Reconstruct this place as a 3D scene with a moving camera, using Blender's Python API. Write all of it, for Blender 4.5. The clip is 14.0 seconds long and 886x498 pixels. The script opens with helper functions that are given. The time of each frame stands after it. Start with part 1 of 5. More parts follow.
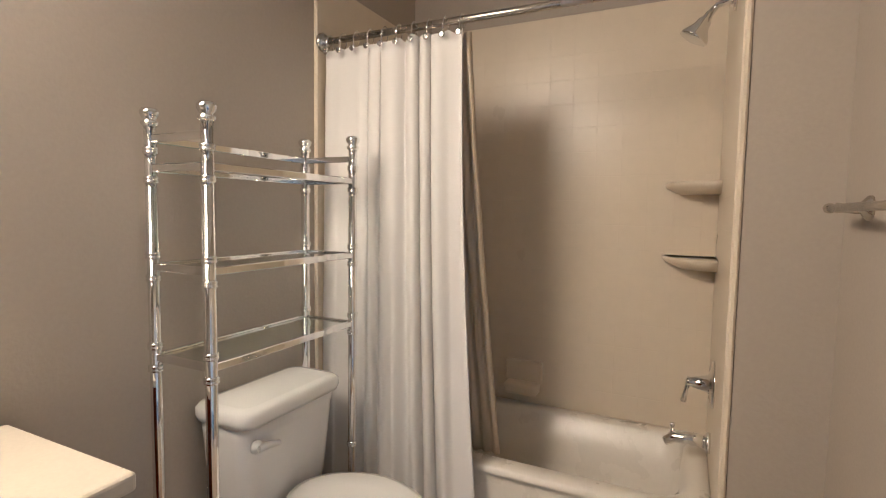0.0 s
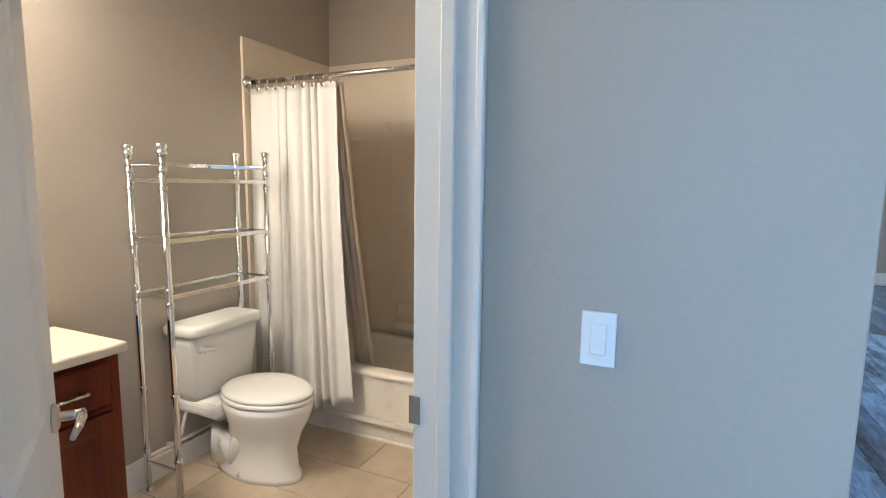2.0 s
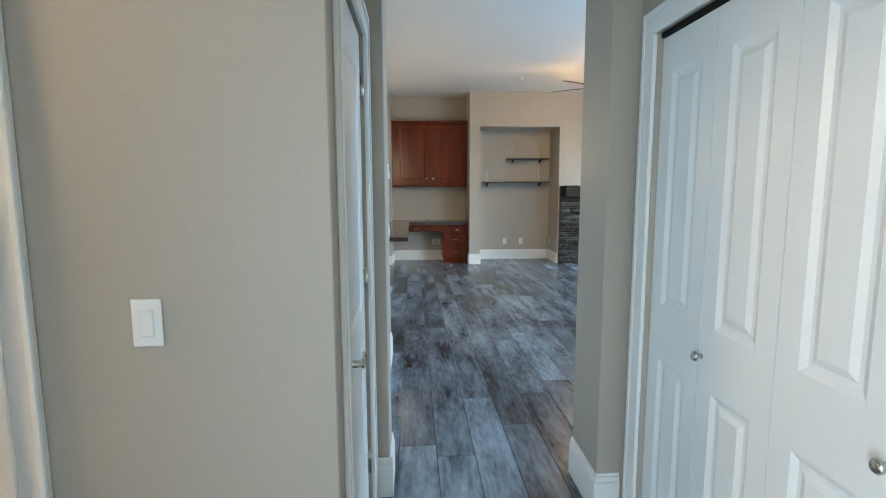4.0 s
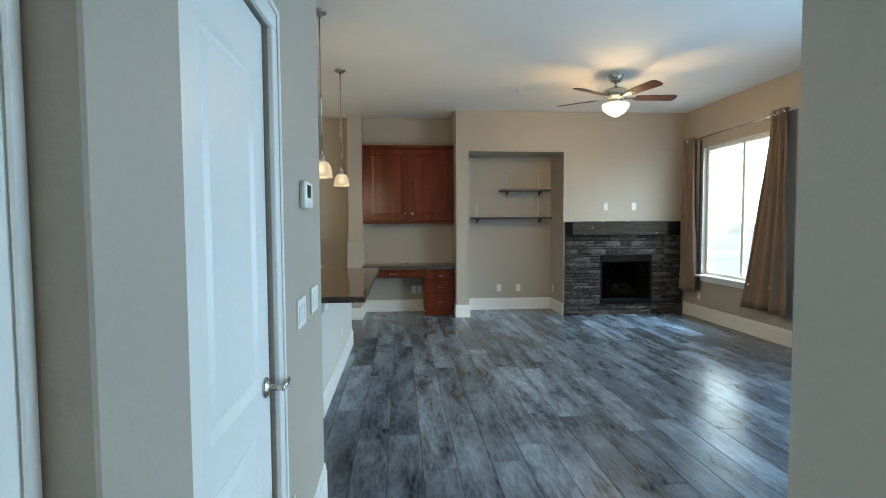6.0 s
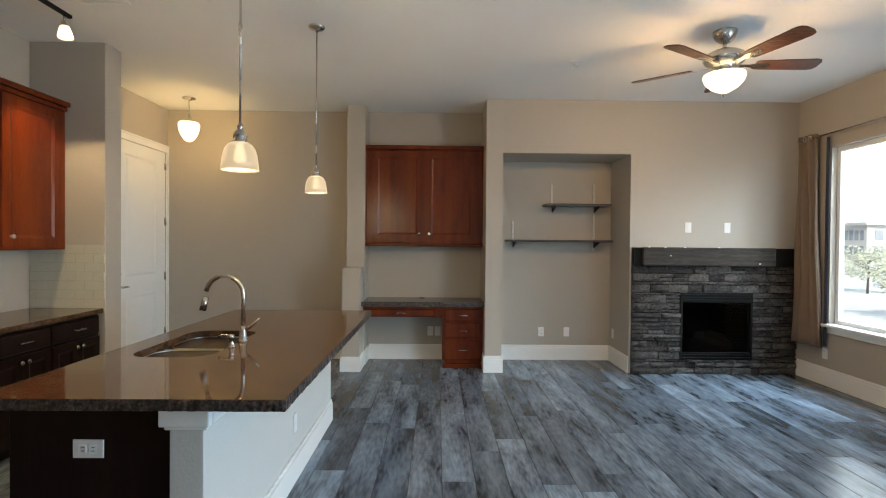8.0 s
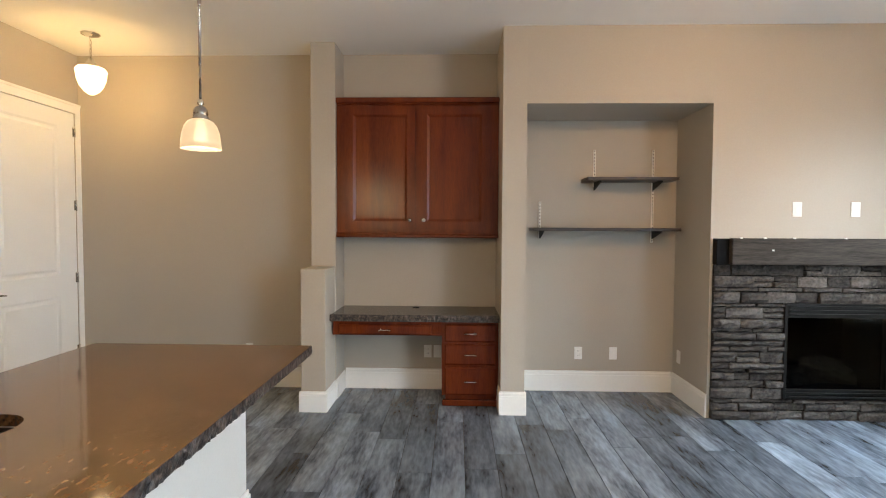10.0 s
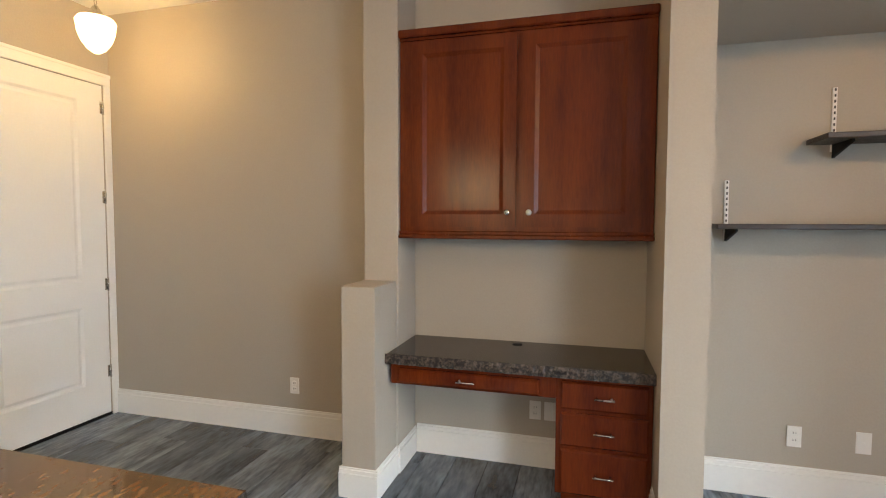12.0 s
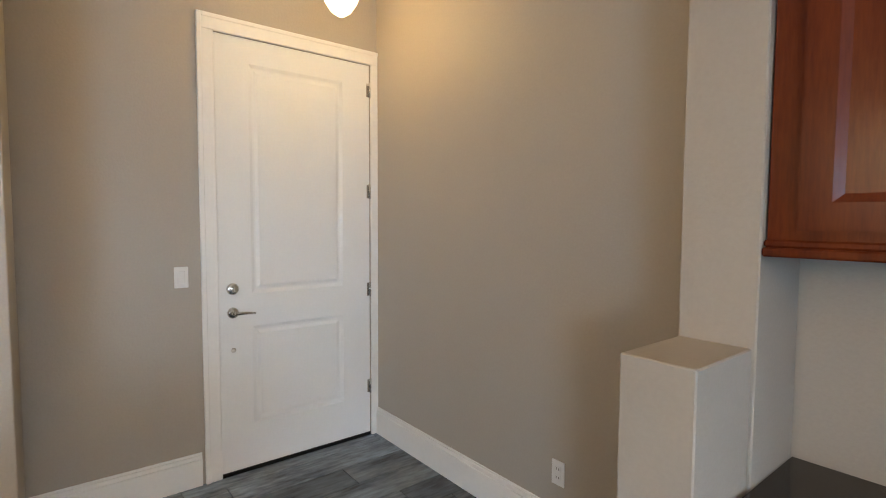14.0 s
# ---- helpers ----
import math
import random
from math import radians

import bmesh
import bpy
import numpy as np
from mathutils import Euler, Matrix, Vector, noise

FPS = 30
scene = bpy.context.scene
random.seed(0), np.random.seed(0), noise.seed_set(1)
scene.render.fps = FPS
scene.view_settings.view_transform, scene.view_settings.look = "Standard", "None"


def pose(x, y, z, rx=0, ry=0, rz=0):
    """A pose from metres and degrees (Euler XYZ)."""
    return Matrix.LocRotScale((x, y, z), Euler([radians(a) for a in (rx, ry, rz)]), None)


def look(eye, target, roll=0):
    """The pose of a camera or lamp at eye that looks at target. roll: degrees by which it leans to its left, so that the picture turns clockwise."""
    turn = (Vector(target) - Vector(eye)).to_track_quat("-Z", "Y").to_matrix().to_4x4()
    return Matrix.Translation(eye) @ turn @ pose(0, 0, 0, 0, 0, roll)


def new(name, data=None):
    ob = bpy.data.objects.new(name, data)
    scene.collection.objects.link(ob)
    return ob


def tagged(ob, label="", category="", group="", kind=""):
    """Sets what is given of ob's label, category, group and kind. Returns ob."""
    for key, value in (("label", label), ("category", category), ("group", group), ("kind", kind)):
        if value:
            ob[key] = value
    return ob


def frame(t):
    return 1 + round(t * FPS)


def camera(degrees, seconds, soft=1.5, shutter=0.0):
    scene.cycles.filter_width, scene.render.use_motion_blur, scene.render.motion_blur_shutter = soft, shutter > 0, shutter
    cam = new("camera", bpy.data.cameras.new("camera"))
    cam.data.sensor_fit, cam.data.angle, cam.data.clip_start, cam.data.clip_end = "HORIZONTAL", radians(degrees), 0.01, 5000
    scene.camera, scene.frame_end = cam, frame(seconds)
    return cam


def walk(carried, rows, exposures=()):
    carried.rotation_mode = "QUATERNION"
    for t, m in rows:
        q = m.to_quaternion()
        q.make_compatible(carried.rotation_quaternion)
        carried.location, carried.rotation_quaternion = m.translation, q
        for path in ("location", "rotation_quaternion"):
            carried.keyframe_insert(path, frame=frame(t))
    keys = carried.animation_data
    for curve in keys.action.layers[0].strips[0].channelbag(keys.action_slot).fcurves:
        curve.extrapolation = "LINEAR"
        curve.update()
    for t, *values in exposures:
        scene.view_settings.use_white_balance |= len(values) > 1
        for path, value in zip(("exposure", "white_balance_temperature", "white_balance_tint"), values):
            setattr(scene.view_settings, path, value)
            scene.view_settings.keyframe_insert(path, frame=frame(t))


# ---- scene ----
cam = camera(82.7, 14.0, 1.1)
PATH = [
    (0, (0.39, 0.213, 1.329), (-0.475, 2.011, 1.183), 0.9),
    (0.5, (0.546, 0.152, 1.345), (-0.353, 1.927, 1.146), 0.4),
    (1, (0.801, 0.022, 1.359), (-0.154, 1.765, 1.136), 0.2),
    (1.5, (1.045, -0.155, 1.404), (0.077, 1.583, 1.205), 0.9),
    (2, (1.265, -0.366, 1.421), (0.45, 1.443, 1.173), 0.7),
    (2.5, (1.374, -0.603, 1.409), (0.928, 1.322, 1.1), 0.1),
    (3, (1.471, -0.755, 1.408), (1.371, 1.215, 1.075), -0.7),
    (3.5, (1.623, -0.714, 1.423), (1.689, 1.264, 1.131), -0.6),
    (3.7, (1.692, -0.656, 1.434), (1.787, 1.323, 1.16), -0.3),
    (5.8, (1.972, 0.943, 1.421), (2.138, 2.933, 1.309), -0.2),
    (6, (1.987, 1.121, 1.42), (2.152, 3.111, 1.318), -0.3),
    (6.5, (2.059, 1.56, 1.432), (2.174, 3.555, 1.343), 0.2),
    (7, (2.144, 2.018, 1.43), (2.222, 4.015, 1.352), 0.0),
    (7.5, (2.197, 2.497, 1.441), (2.265, 4.495, 1.388), 0.1),
    (8, (2.263, 2.928, 1.469), (2.286, 4.928, 1.443), 0.5),
    (8.2, (2.272, 3.1, 1.467), (2.293, 5.1, 1.442), 0.2),
    (10.5, (2.489, 4.98, 1.494), (2.366, 6.974, 1.407), 0.6),
    (11, (2.495, 5.358, 1.473), (2.277, 7.344, 1.386), 0.7),
    (11.5, (2.441, 5.733, 1.471), (2.105, 7.703, 1.381), 0.1),
    (12, (2.452, 6.141, 1.512), (1.917, 8.065, 1.408), 0.2),
    (12.5, (2.383, 6.488, 1.495), (1.644, 8.342, 1.383), 0.4),
    (13, (2.265, 6.835, 1.503), (1.288, 8.575, 1.371), 0.2),
    (13.5, (2.123, 7.173, 1.515), (0.803, 8.67, 1.384), 0.3),
    (14, (1.92, 7.43, 1.516), (0.359, 8.676, 1.396), 0.3),
]
EXPOSURES = [(0, 0.36, 4700, 10), (0.7, 0.42, 4650, 10), (1.5, 0.8, 4650, 7), (2, 0.84, 4600, 5), (2.5, 0.84, 4800, 5), (3.5, 0.76, 5750, 5), (5.8, 0.55, 6600, 1), (6, 0.5, 6200, 0), (6.5, 0.24, 5800, -3), (7.5, 0.48, 6300, 3), (8.2, 0.62, 6700, 9), (10.5, 1.04, 7250, 14), (12, 1.08, 7300, 14), (13, 1.04, 7150, 13), (14, 0.85, 6400, 13)]
walk(cam, [(t, look(eye, target, roll)) for t, eye, target, roll in PATH], EXPOSURES)

# ---------------------------------------------------------------- world and light
world = bpy.data.worlds.new("sky")
scene.world = world
world.use_nodes = True
wn = world.node_tree.nodes
sky = wn.new("ShaderNodeTexSky")
sky.sky_type, sky.sun_disc = "NISHITA", False
sky.sun_elevation, sky.sun_rotation = radians(38), radians(200)
wn["Background"].inputs[1].default_value = 0.15
world.node_tree.links.new(sky.outputs[0], wn["Background"].inputs[0])


def lamp(name, kind, place, power, colour, size=0.05, target=None, size_y=None, angle=None):
    data = bpy.data.lights.new(name, kind)
    data.energy, data.color = power, colour
    if kind == "AREA":
        data.size = size
        if size_y:
            data.shape, data.size_y = "RECTANGLE", size_y
    elif kind == "SUN":
        data.angle = radians(angle)
    else:
        data.shadow_soft_size = size
    ob = new(name, data)
    ob.matrix_world = look(place, target) if target else pose(*place)
    return ob


WARM = (1.0, 0.72, 0.42)
sun_way = Vector((math.sin(radians(200)), math.cos(radians(200)), math.tan(radians(38))))
lamp("sun", "SUN", tuple(sun_way * 20), 4.0, (1.0, 0.95, 0.88), target=(0, 0, 0), angle=0.5)
# daylight from the part of the sky above the living room window's head
lamp("sky_light_living", "AREA", (8.1, 6.9, 3.9), 410, (0.60, 0.80, 1.0), 3.2, (5.2, 6.4, 0.6), 2.4)
lamp("sky_light_patio", "AREA", (6.7, 3.55, 1.25), 105, (0.40, 0.68, 1.0), 2.0, (0, 3.9, 1.0), 2.2)
# added fill lamp in an unseen doorway gap, stands for daylight in the hall
lamp("hall_fill_light", "AREA", (0.80, -1.85, 1.2), 52, (0.66, 0.84, 1.0), 0.9, (2.7, -0.9, 1.2), 1.9)
lamp("fan_light", "POINT", (4.435, 6.75, 2.71), 39, (1.0, 0.62, 0.28), 0.13)
lamp("pendant_light_a", "POINT", (1.36, 5.24, 1.85), 10, WARM, 0.04)
lamp("pendant_light_b", "POINT", (1.34, 6.76, 1.89), 10, WARM, 0.04)
lamp("entry_light", "POINT", (-0.58, 8.72, 2.72), 8.3, (1.0, 0.64, 0.22), 0.07)
lamp("vanity_light", "AREA", (-0.72, 0.25, 2.2), 43, (1.0, 0.68, 0.38), 1.0, (0.3, 0.9, 0.9), 0.5)
for spot_y, aim in ((6.50, (-0.85, 7.05, 0.95)), (5.85, (-0.55, 6.0, 0.9)), (5.2, (0.9, 5.6, 0.9))):
    spot = lamp("kitchen_track_light", "SPOT", (-0.385, spot_y + 0.012, 2.86), 44, (1.0, 0.74, 0.40), 0.03, aim)
    spot.data.spot_size, spot.data.spot_blend = radians(62), 0.35

# ---------------------------------------------------------------- materials


def mat(name, colour, rough=0.5, metal=0.0, vary=0.08, scale=6.0, grain=60.0, bump=0.02, stretch=(1, 1, 1), rough_vary=0.08, second=None, coat=0.0, rnd=0.0, fine=0.5, span=(0.36, 0.64)):
    m = bpy.data.materials.new(name)
    m.use_nodes = True
    n, l = m.node_tree.nodes, m.node_tree.links
    b = n["Principled BSDF"]
    b.inputs["Metallic"].default_value = metal
    b.inputs["Coat Weight"].default_value = coat
    tc = n.new("ShaderNodeTexCoord")
    mp = n.new("ShaderNodeMapping")
    mp.inputs["Scale"].default_value = stretch
    l.new(tc.outputs["Object"], mp.inputs[0])
    big = n.new("ShaderNodeTexNoise")
    big.inputs["Scale"].default_value, big.inputs["Detail"].default_value = scale, 5
    small = n.new("ShaderNodeTexNoise")
    small.inputs["Scale"].default_value, small.inputs["Detail"].default_value = grain, 4
    half = n.new("ShaderNodeMix")
    half.inputs[0].default_value = fine
    src = mp.outputs[0]
    if rnd:
        info = n.new("ShaderNodeObjectInfo")
        sh = n.new("ShaderNodeVectorMath")
        sh.operation = "MULTIPLY_ADD"
        l.new(info.outputs["Random"], sh.inputs[0])
        sh.inputs[1].default_value = (17, 29, 11)
        l.new(mp.outputs[0], sh.inputs[2])
        src = sh.outputs[0]
    l.new(src, big.inputs["Vector"])
    l.new(src, small.inputs["Vector"])
    l.new(big.outputs[0], half.inputs[2])
    l.new(small.outputs[0], half.inputs[3])
    ramp = n.new("ShaderNodeValToRGB")
    lo = [max(0, c * (1 - vary)) for c in colour] if second is None else second
    hi = [min(1, c * (1 + vary)) for c in colour] if second is None else colour
    ramp.color_ramp.elements[0].position, ramp.color_ramp.elements[1].position = span
    ramp.color_ramp.elements[0].color, ramp.color_ramp.elements[1].color = (*lo, 1), (*hi, 1)
    l.new(half.outputs[0], ramp.inputs[0])
    out = ramp.outputs[0]
    if rnd:
        hs = n.new("ShaderNodeHueSaturation")
        mr = n.new("ShaderNodeMapRange")
        mr.inputs[3].default_value, mr.inputs[4].default_value = 1 - rnd, 1 + rnd
        l.new(info.outputs["Random"], mr.inputs[0])
        l.new(mr.outputs[0], hs.inputs["Value"])
        l.new(out, hs.inputs["Color"])
        out = hs.outputs[0]
    l.new(out, b.inputs["Base Color"])
    rr = n.new("ShaderNodeMapRange")
    rr.inputs[3].default_value, rr.inputs[4].default_value = max(0.02, rough - rough_vary), min(1, rough + rough_vary)
    l.new(big.outputs[0], rr.inputs[0])
    l.new(rr.outputs[0], b.inputs["Roughness"])
    if bump:
        bp = n.new("ShaderNodeBump")
        bp.inputs["Strength"].default_value, bp.inputs["Distance"].default_value = 0.35, bump
        l.new(half.outputs[0], bp.inputs["Height"])
        l.new(bp.outputs[0], b.inputs["Normal"])
    return m


def glow(name, colour, strength):
    m = bpy.data.materials.new(name)
    m.use_nodes = True
    b = m.node_tree.nodes["Principled BSDF"]
    b.inputs["Base Color"].default_value = (0.85, 0.8, 0.7, 1)
    b.inputs["Roughness"].default_value = 0.35
    b.inputs["Emission Color"].default_value = (*colour, 1)
    b.inputs["Emission Strength"].default_value = strength
    return m


def glass(name, rough=0.0, tint=(0.95, 0.98, 0.97)):
    m = bpy.data.materials.new(name)
    m.use_nodes = True
    b = m.node_tree.nodes["Principled BSDF"]
    b.inputs["Base Color"].default_value = (*tint, 1)
    b.inputs["Roughness"].default_value = rough
    b.inputs["Transmission Weight"].default_value = 1
    b.inputs["IOR"].default_value = 1.45
    return m


PAINT = mat("taupe_wall_paint", (0.40, 0.355, 0.295), 0.55, vary=0.03, scale=1.2, grain=85, bump=0.005)
# paler, greyer variant of PAINT for the island's pony wall
PONY = mat("pale_grey_pony_wall", (0.56, 0.545, 0.51), 0.55, vary=0.03, scale=1.2, grain=85, bump=0.006)
CEIL = mat("white_ceiling_paint", (0.74, 0.74, 0.73), 0.8, vary=0.02, scale=2, grain=90, bump=0.006)
TRIM = mat("white_trim_paint", (0.78, 0.77, 0.74), 0.32, vary=0.02, scale=3, grain=50, bump=0.001)
DOORW = mat("white_door_paint", (0.76, 0.76, 0.74), 0.35, vary=0.02, scale=3, grain=70, bump=0.001)
CHERRY = mat("cherry_stained_wood", (0.145, 0.026, 0.006), 0.25, fine=0.3, vary=0.3, scale=1.5, grain=22, bump=0.002, stretch=(6, 6, 0.7), second=(0.078, 0.013, 0.005), rough_vary=0.04)
CHERRY.node_tree.nodes["Principled BSDF"].inputs["Specular IOR Level"].default_value = 0.26
ESPRESSO = mat("espresso_stained_wood", (0.012, 0.0055, 0.004), 0.38, vary=0.3, scale=3, grain=22, bump=0.002, stretch=(6, 6, 0.7))
PLANK = mat("grey_vinyl_plank", (0.225, 0.275, 0.335), 0.25, scale=2.0, grain=12, bump=0.0006, stretch=(3.8, 0.8, 1), second=(0.020, 0.025, 0.033), rnd=0.44, fine=0.36, span=(0.33, 0.68), rough_vary=0.03)
PLANK.node_tree.nodes["Principled BSDF"].inputs["Specular IOR Level"].default_value = 0.4
SUBFLOOR = mat("dark_subfloor", (0.03, 0.03, 0.03), 0.8)
TILE = mat("beige_ceramic_tile", (0.50, 0.415, 0.30), 0.35, vary=0.12, scale=3, grain=14, bump=0.001, rnd=0.05)
GROUT = mat("tan_grout", (0.30, 0.25, 0.19), 0.9, vary=0.1)
SURROUND = mat("almond_shower_surround", (0.70, 0.62, 0.49), 0.3, vary=0.02, scale=2, grain=20, bump=0.001)
PORC = mat("white_porcelain", (0.80, 0.79, 0.76), 0.08, vary=0.01, bump=0, rough_vary=0.03)
TUBM = mat("white_acrylic_tub", (0.74, 0.70, 0.62), 0.28, vary=0.02, bump=0, rough_vary=0.04)
PLASTIC = mat("white_plastic", (0.76, 0.75, 0.72), 0.35, vary=0.02, bump=0)
CHROME = mat("polished_chrome", (0.82, 0.82, 0.82), 0.06, 1.0, vary=0.02, bump=0, rough_vary=0.03)
NICKEL = mat("brushed_nickel", (0.56, 0.53, 0.48), 0.26, 1.0, vary=0.06, grain=120, bump=0.0005)
STEEL = mat("stainless_steel", (0.70, 0.69, 0.66), 0.36, 1.0, vary=0.06, grain=150, bump=0.0005)
CURTAIN = mat("tan_curtain_fabric", (0.20, 0.142, 0.10), 0.85, vary=0.08, scale=4, grain=240, bump=0.004)
LINING = mat("dark_blue_curtain_lining", (0.02, 0.025, 0.05), 0.8)
LINER = mat("almond_vinyl_liner", (0.66, 0.57, 0.43), 0.4, vary=0.03, scale=5, grain=60, bump=0.001)
LINER.node_tree.nodes["Principled BSDF"].inputs["Transmission Weight"].default_value = 0.35
SHCURT = mat("white_shower_curtain_fabric", (0.72, 0.70, 0.67), 0.7, vary=0.03, scale=5, grain=300, bump=0.003)
STONE = mat("charcoal_ledgestone", (0.098, 0.088, 0.080), 0.8, vary=0.5, scale=9, grain=45, bump=0.03, second=(0.022, 0.020, 0.020), rnd=0.45)
MORTAR = mat("black_mortar", (0.005, 0.005, 0.005), 0.9)
MANTEL = mat("dark_weathered_timber", (0.062, 0.050, 0.041), 0.6, vary=0.4, scale=3, grain=24, bump=0.006, stretch=(0.6, 6, 9), second=(0.012, 0.010, 0.009))
BLACK = mat("black_metal", (0.004, 0.004, 0.004), 0.55, vary=0.1, bump=0.0005)
for dull in (BLACK, STONE, MORTAR, MANTEL, ESPRESSO):
    dull.node_tree.nodes["Principled BSDF"].inputs["Specular IOR Level"].default_value = 0.16
SHELFW = mat("black_brown_shelf_wood", (0.03, 0.02, 0.015), 0.4, vary=0.3, scale=3, grain=20, stretch=(0.7, 6, 6))
BLADE = mat("dark_walnut_blade", (0.075, 0.028, 0.014), 0.35, vary=0.3, scale=4, grain=20, stretch=(2, 2, 2))
SHADE = glow("lit_frosted_glass", (1.0, 0.74, 0.42), 1.9)
BULB = glow("hot_lamp_bulb", (1.0, 0.78, 0.48), 90)


def frosted(name, colour, strength, clear):
    """Lit frosted glass through which the bulb shows."""
    m = glow(name, colour, strength)
    n, l = m.node_tree.nodes, m.node_tree.links
    mix, thin = n.new("ShaderNodeMixShader"), n.new("ShaderNodeBsdfTransparent")
    mix.inputs[0].default_value = clear
    l.new(n["Principled BSDF"].outputs[0], mix.inputs[1])
    l.new(thin.outputs[0], mix.inputs[2])
    l.new(mix.outputs[0], n["Material Output"].inputs["Surface"])
    return m


BELL = frosted("frosted_bell_glass", (1.0, 0.74, 0.44), 0.42, 0.06)
BELL.node_tree.nodes["Principled BSDF"].inputs["Base Color"].default_value = (0.10, 0.095, 0.085, 1)
PLUGHOLE = mat("dark_socket", (0.05, 0.05, 0.05), 0.6)
LCD = mat("grey_green_display", (0.05, 0.065, 0.055), 0.2)
MIRROR = mat("silvered_mirror", (0.9, 0.91, 0.9), 0.02, 1.0, vary=0, bump=0, rough_vary=0)
LAMINATE = mat("almond_laminate_top", (0.64, 0.58, 0.47), 0.3, vary=0.04, scale=8, grain=120, bump=0)
SPLASH = mat("pale_glass_splash_tile", (0.52, 0.50, 0.40), 0.2, vary=0.05, scale=3, bump=0.001)
PANEG = glass("window_glass")
DARKGLASS = glass("smoked_glass", tint=(0.20, 0.20, 0.21))
DARKGLASS.node_tree.nodes["Principled BSDF"].inputs["IOR"].default_value = 1.2
LOG = mat("grey_ceramic_log", (0.20, 0.17, 0.14), 0.9, vary=0.5, scale=12, grain=40, bump=0.02, second=(0.04, 0.035, 0.03))
SHELFG = glass("clear_shelf_glass", tint=(0.86, 0.93, 0.9))
VINYL = mat("white_vinyl", (0.74, 0.73, 0.70), 0.4, vary=0.02, bump=0)


def granite(name, a, b, c, rough):
    m = mat(name, a, rough, scale=9, grain=70, bump=0.0, second=b, rough_vary=0.03)
    n, l = m.node_tree.nodes, m.node_tree.links
    bs = n["Principled BSDF"]
    vor = n.new("ShaderNodeTexVoronoi")
    vor.inputs["Scale"].default_value = 38
    nz = n.new("ShaderNodeTexNoise")
    nz.inputs["Scale"].default_value, nz.inputs["Detail"].default_value = 42, 6
    tc = n.new("ShaderNodeTexCoord")
    mp = n.new("ShaderNodeMapping")
    mp.inputs["Scale"].default_value = (1.6, 0.6, 1)
    mp.inputs["Rotation"].default_value = (0, 0, 0.6)
    l.new(tc.outputs["Object"], mp.inputs[0])
    l.new(mp.outputs[0], nz.inputs["Vector"])
    l.new(mp.outputs[0], vor.inputs["Vector"])
    r = n.new("ShaderNodeValToRGB")
    r.color_ramp.elements[0].position, r.color_ramp.elements[1].position = 0.50, 0.78
    l.new(nz.outputs[0], r.inputs[0])
    mx = n.new("ShaderNodeMix")
    mx.data_type = "RGBA"
    l.new(r.outputs[0], mx.inputs[0])
    l.new(bs.inputs["Base Color"].links[0].from_socket, mx.inputs[6])
    mx.inputs[7].default_value = (*c, 1)
    l.new(mx.outputs[2], bs.inputs["Base Color"])
    return m


GRANITE = granite("brown_granite", (0.10, 0.050, 0.024), (0.014, 0.008, 0.006), (0.135, 0.080, 0.045), 0.07)
GRANITE_D = granite("dark_granite", (0.028, 0.021, 0.017), (0.007, 0.005, 0.005), (0.07, 0.053, 0.043), 0.14)
EDGE = mat("chiselled_granite_edge", (0.12, 0.088, 0.072), 0.35, scale=34, grain=90, bump=0.02, second=(0.008, 0.006, 0.006), span=(0.44, 0.66))

# ---------------------------------------------------------------- mesh helpers
OFF = {}
FACE = {"-y": ((1, 0, 0), (0, -1, 0)), "+y": ((-1, 0, 0), (0, 1, 0)), "+x": ((0, 1, 0), (1, 0, 0)), "-x": ((0, -1, 0), (-1, 0, 0))}
I4 = Matrix.Identity(4)


def frame_at(face, x, y, z=0.0):
    """Local axes: across, outwards, up, for a surface that faces that way."""
    u, n = FACE[face]
    return Matrix(((u[0], n[0], 0, x), (u[1], n[1], 0, y), (u[2], n[2], 1, z), (0, 0, 0, 1)))


def box(bm, a, b, m=I4, bevel=0.0, seg=1):
    t = bmesh.new()
    vs = [t.verts.new((x, y, z)) for x in (a[0], b[0]) for y in (a[1], b[1]) for z in (a[2], b[2])]
    for f in ((0, 1, 3, 2), (4, 6, 7, 5), (0, 4, 5, 1), (2, 3, 7, 6), (0, 2, 6, 4), (1, 5, 7, 3)):
        t.faces.new([vs[i] for i in f])
    if bevel:
        bmesh.ops.bevel(t, geom=list(t.edges), offset=bevel, segments=seg, affect="EDGES", profile=0.5)
    merge(bm, t, m)


def merge(bm, t, m=I4):
    bmesh.ops.recalc_face_normals(t, faces=list(t.faces))
    idx = {v: bm.verts.new(m @ v.co) for v in t.verts}
    for f in t.faces:
        g = bm.faces.new([idx[v] for v in f.verts])
        g.smooth = f.smooth
    t.free()


def frustum(bm, m, u0, u1, v0, v1, n0, n1, inset):
    t = bmesh.new()
    a = [t.verts.new((u, n0, v)) for u, v in ((u0, v0), (u1, v0), (u1, v1), (u0, v1))]
    i = inset
    b = [t.verts.new((u, n1, v)) for u, v in ((u0 + i, v0 + i), (u1 - i, v0 + i), (u1 - i, v1 - i), (u0 + i, v1 - i))]
    t.faces.new(b)
    for k in range(4):
        t.faces.new((a[k], a[(k + 1) % 4], b[(k + 1) % 4], b[k]))
    merge(bm, t, m)


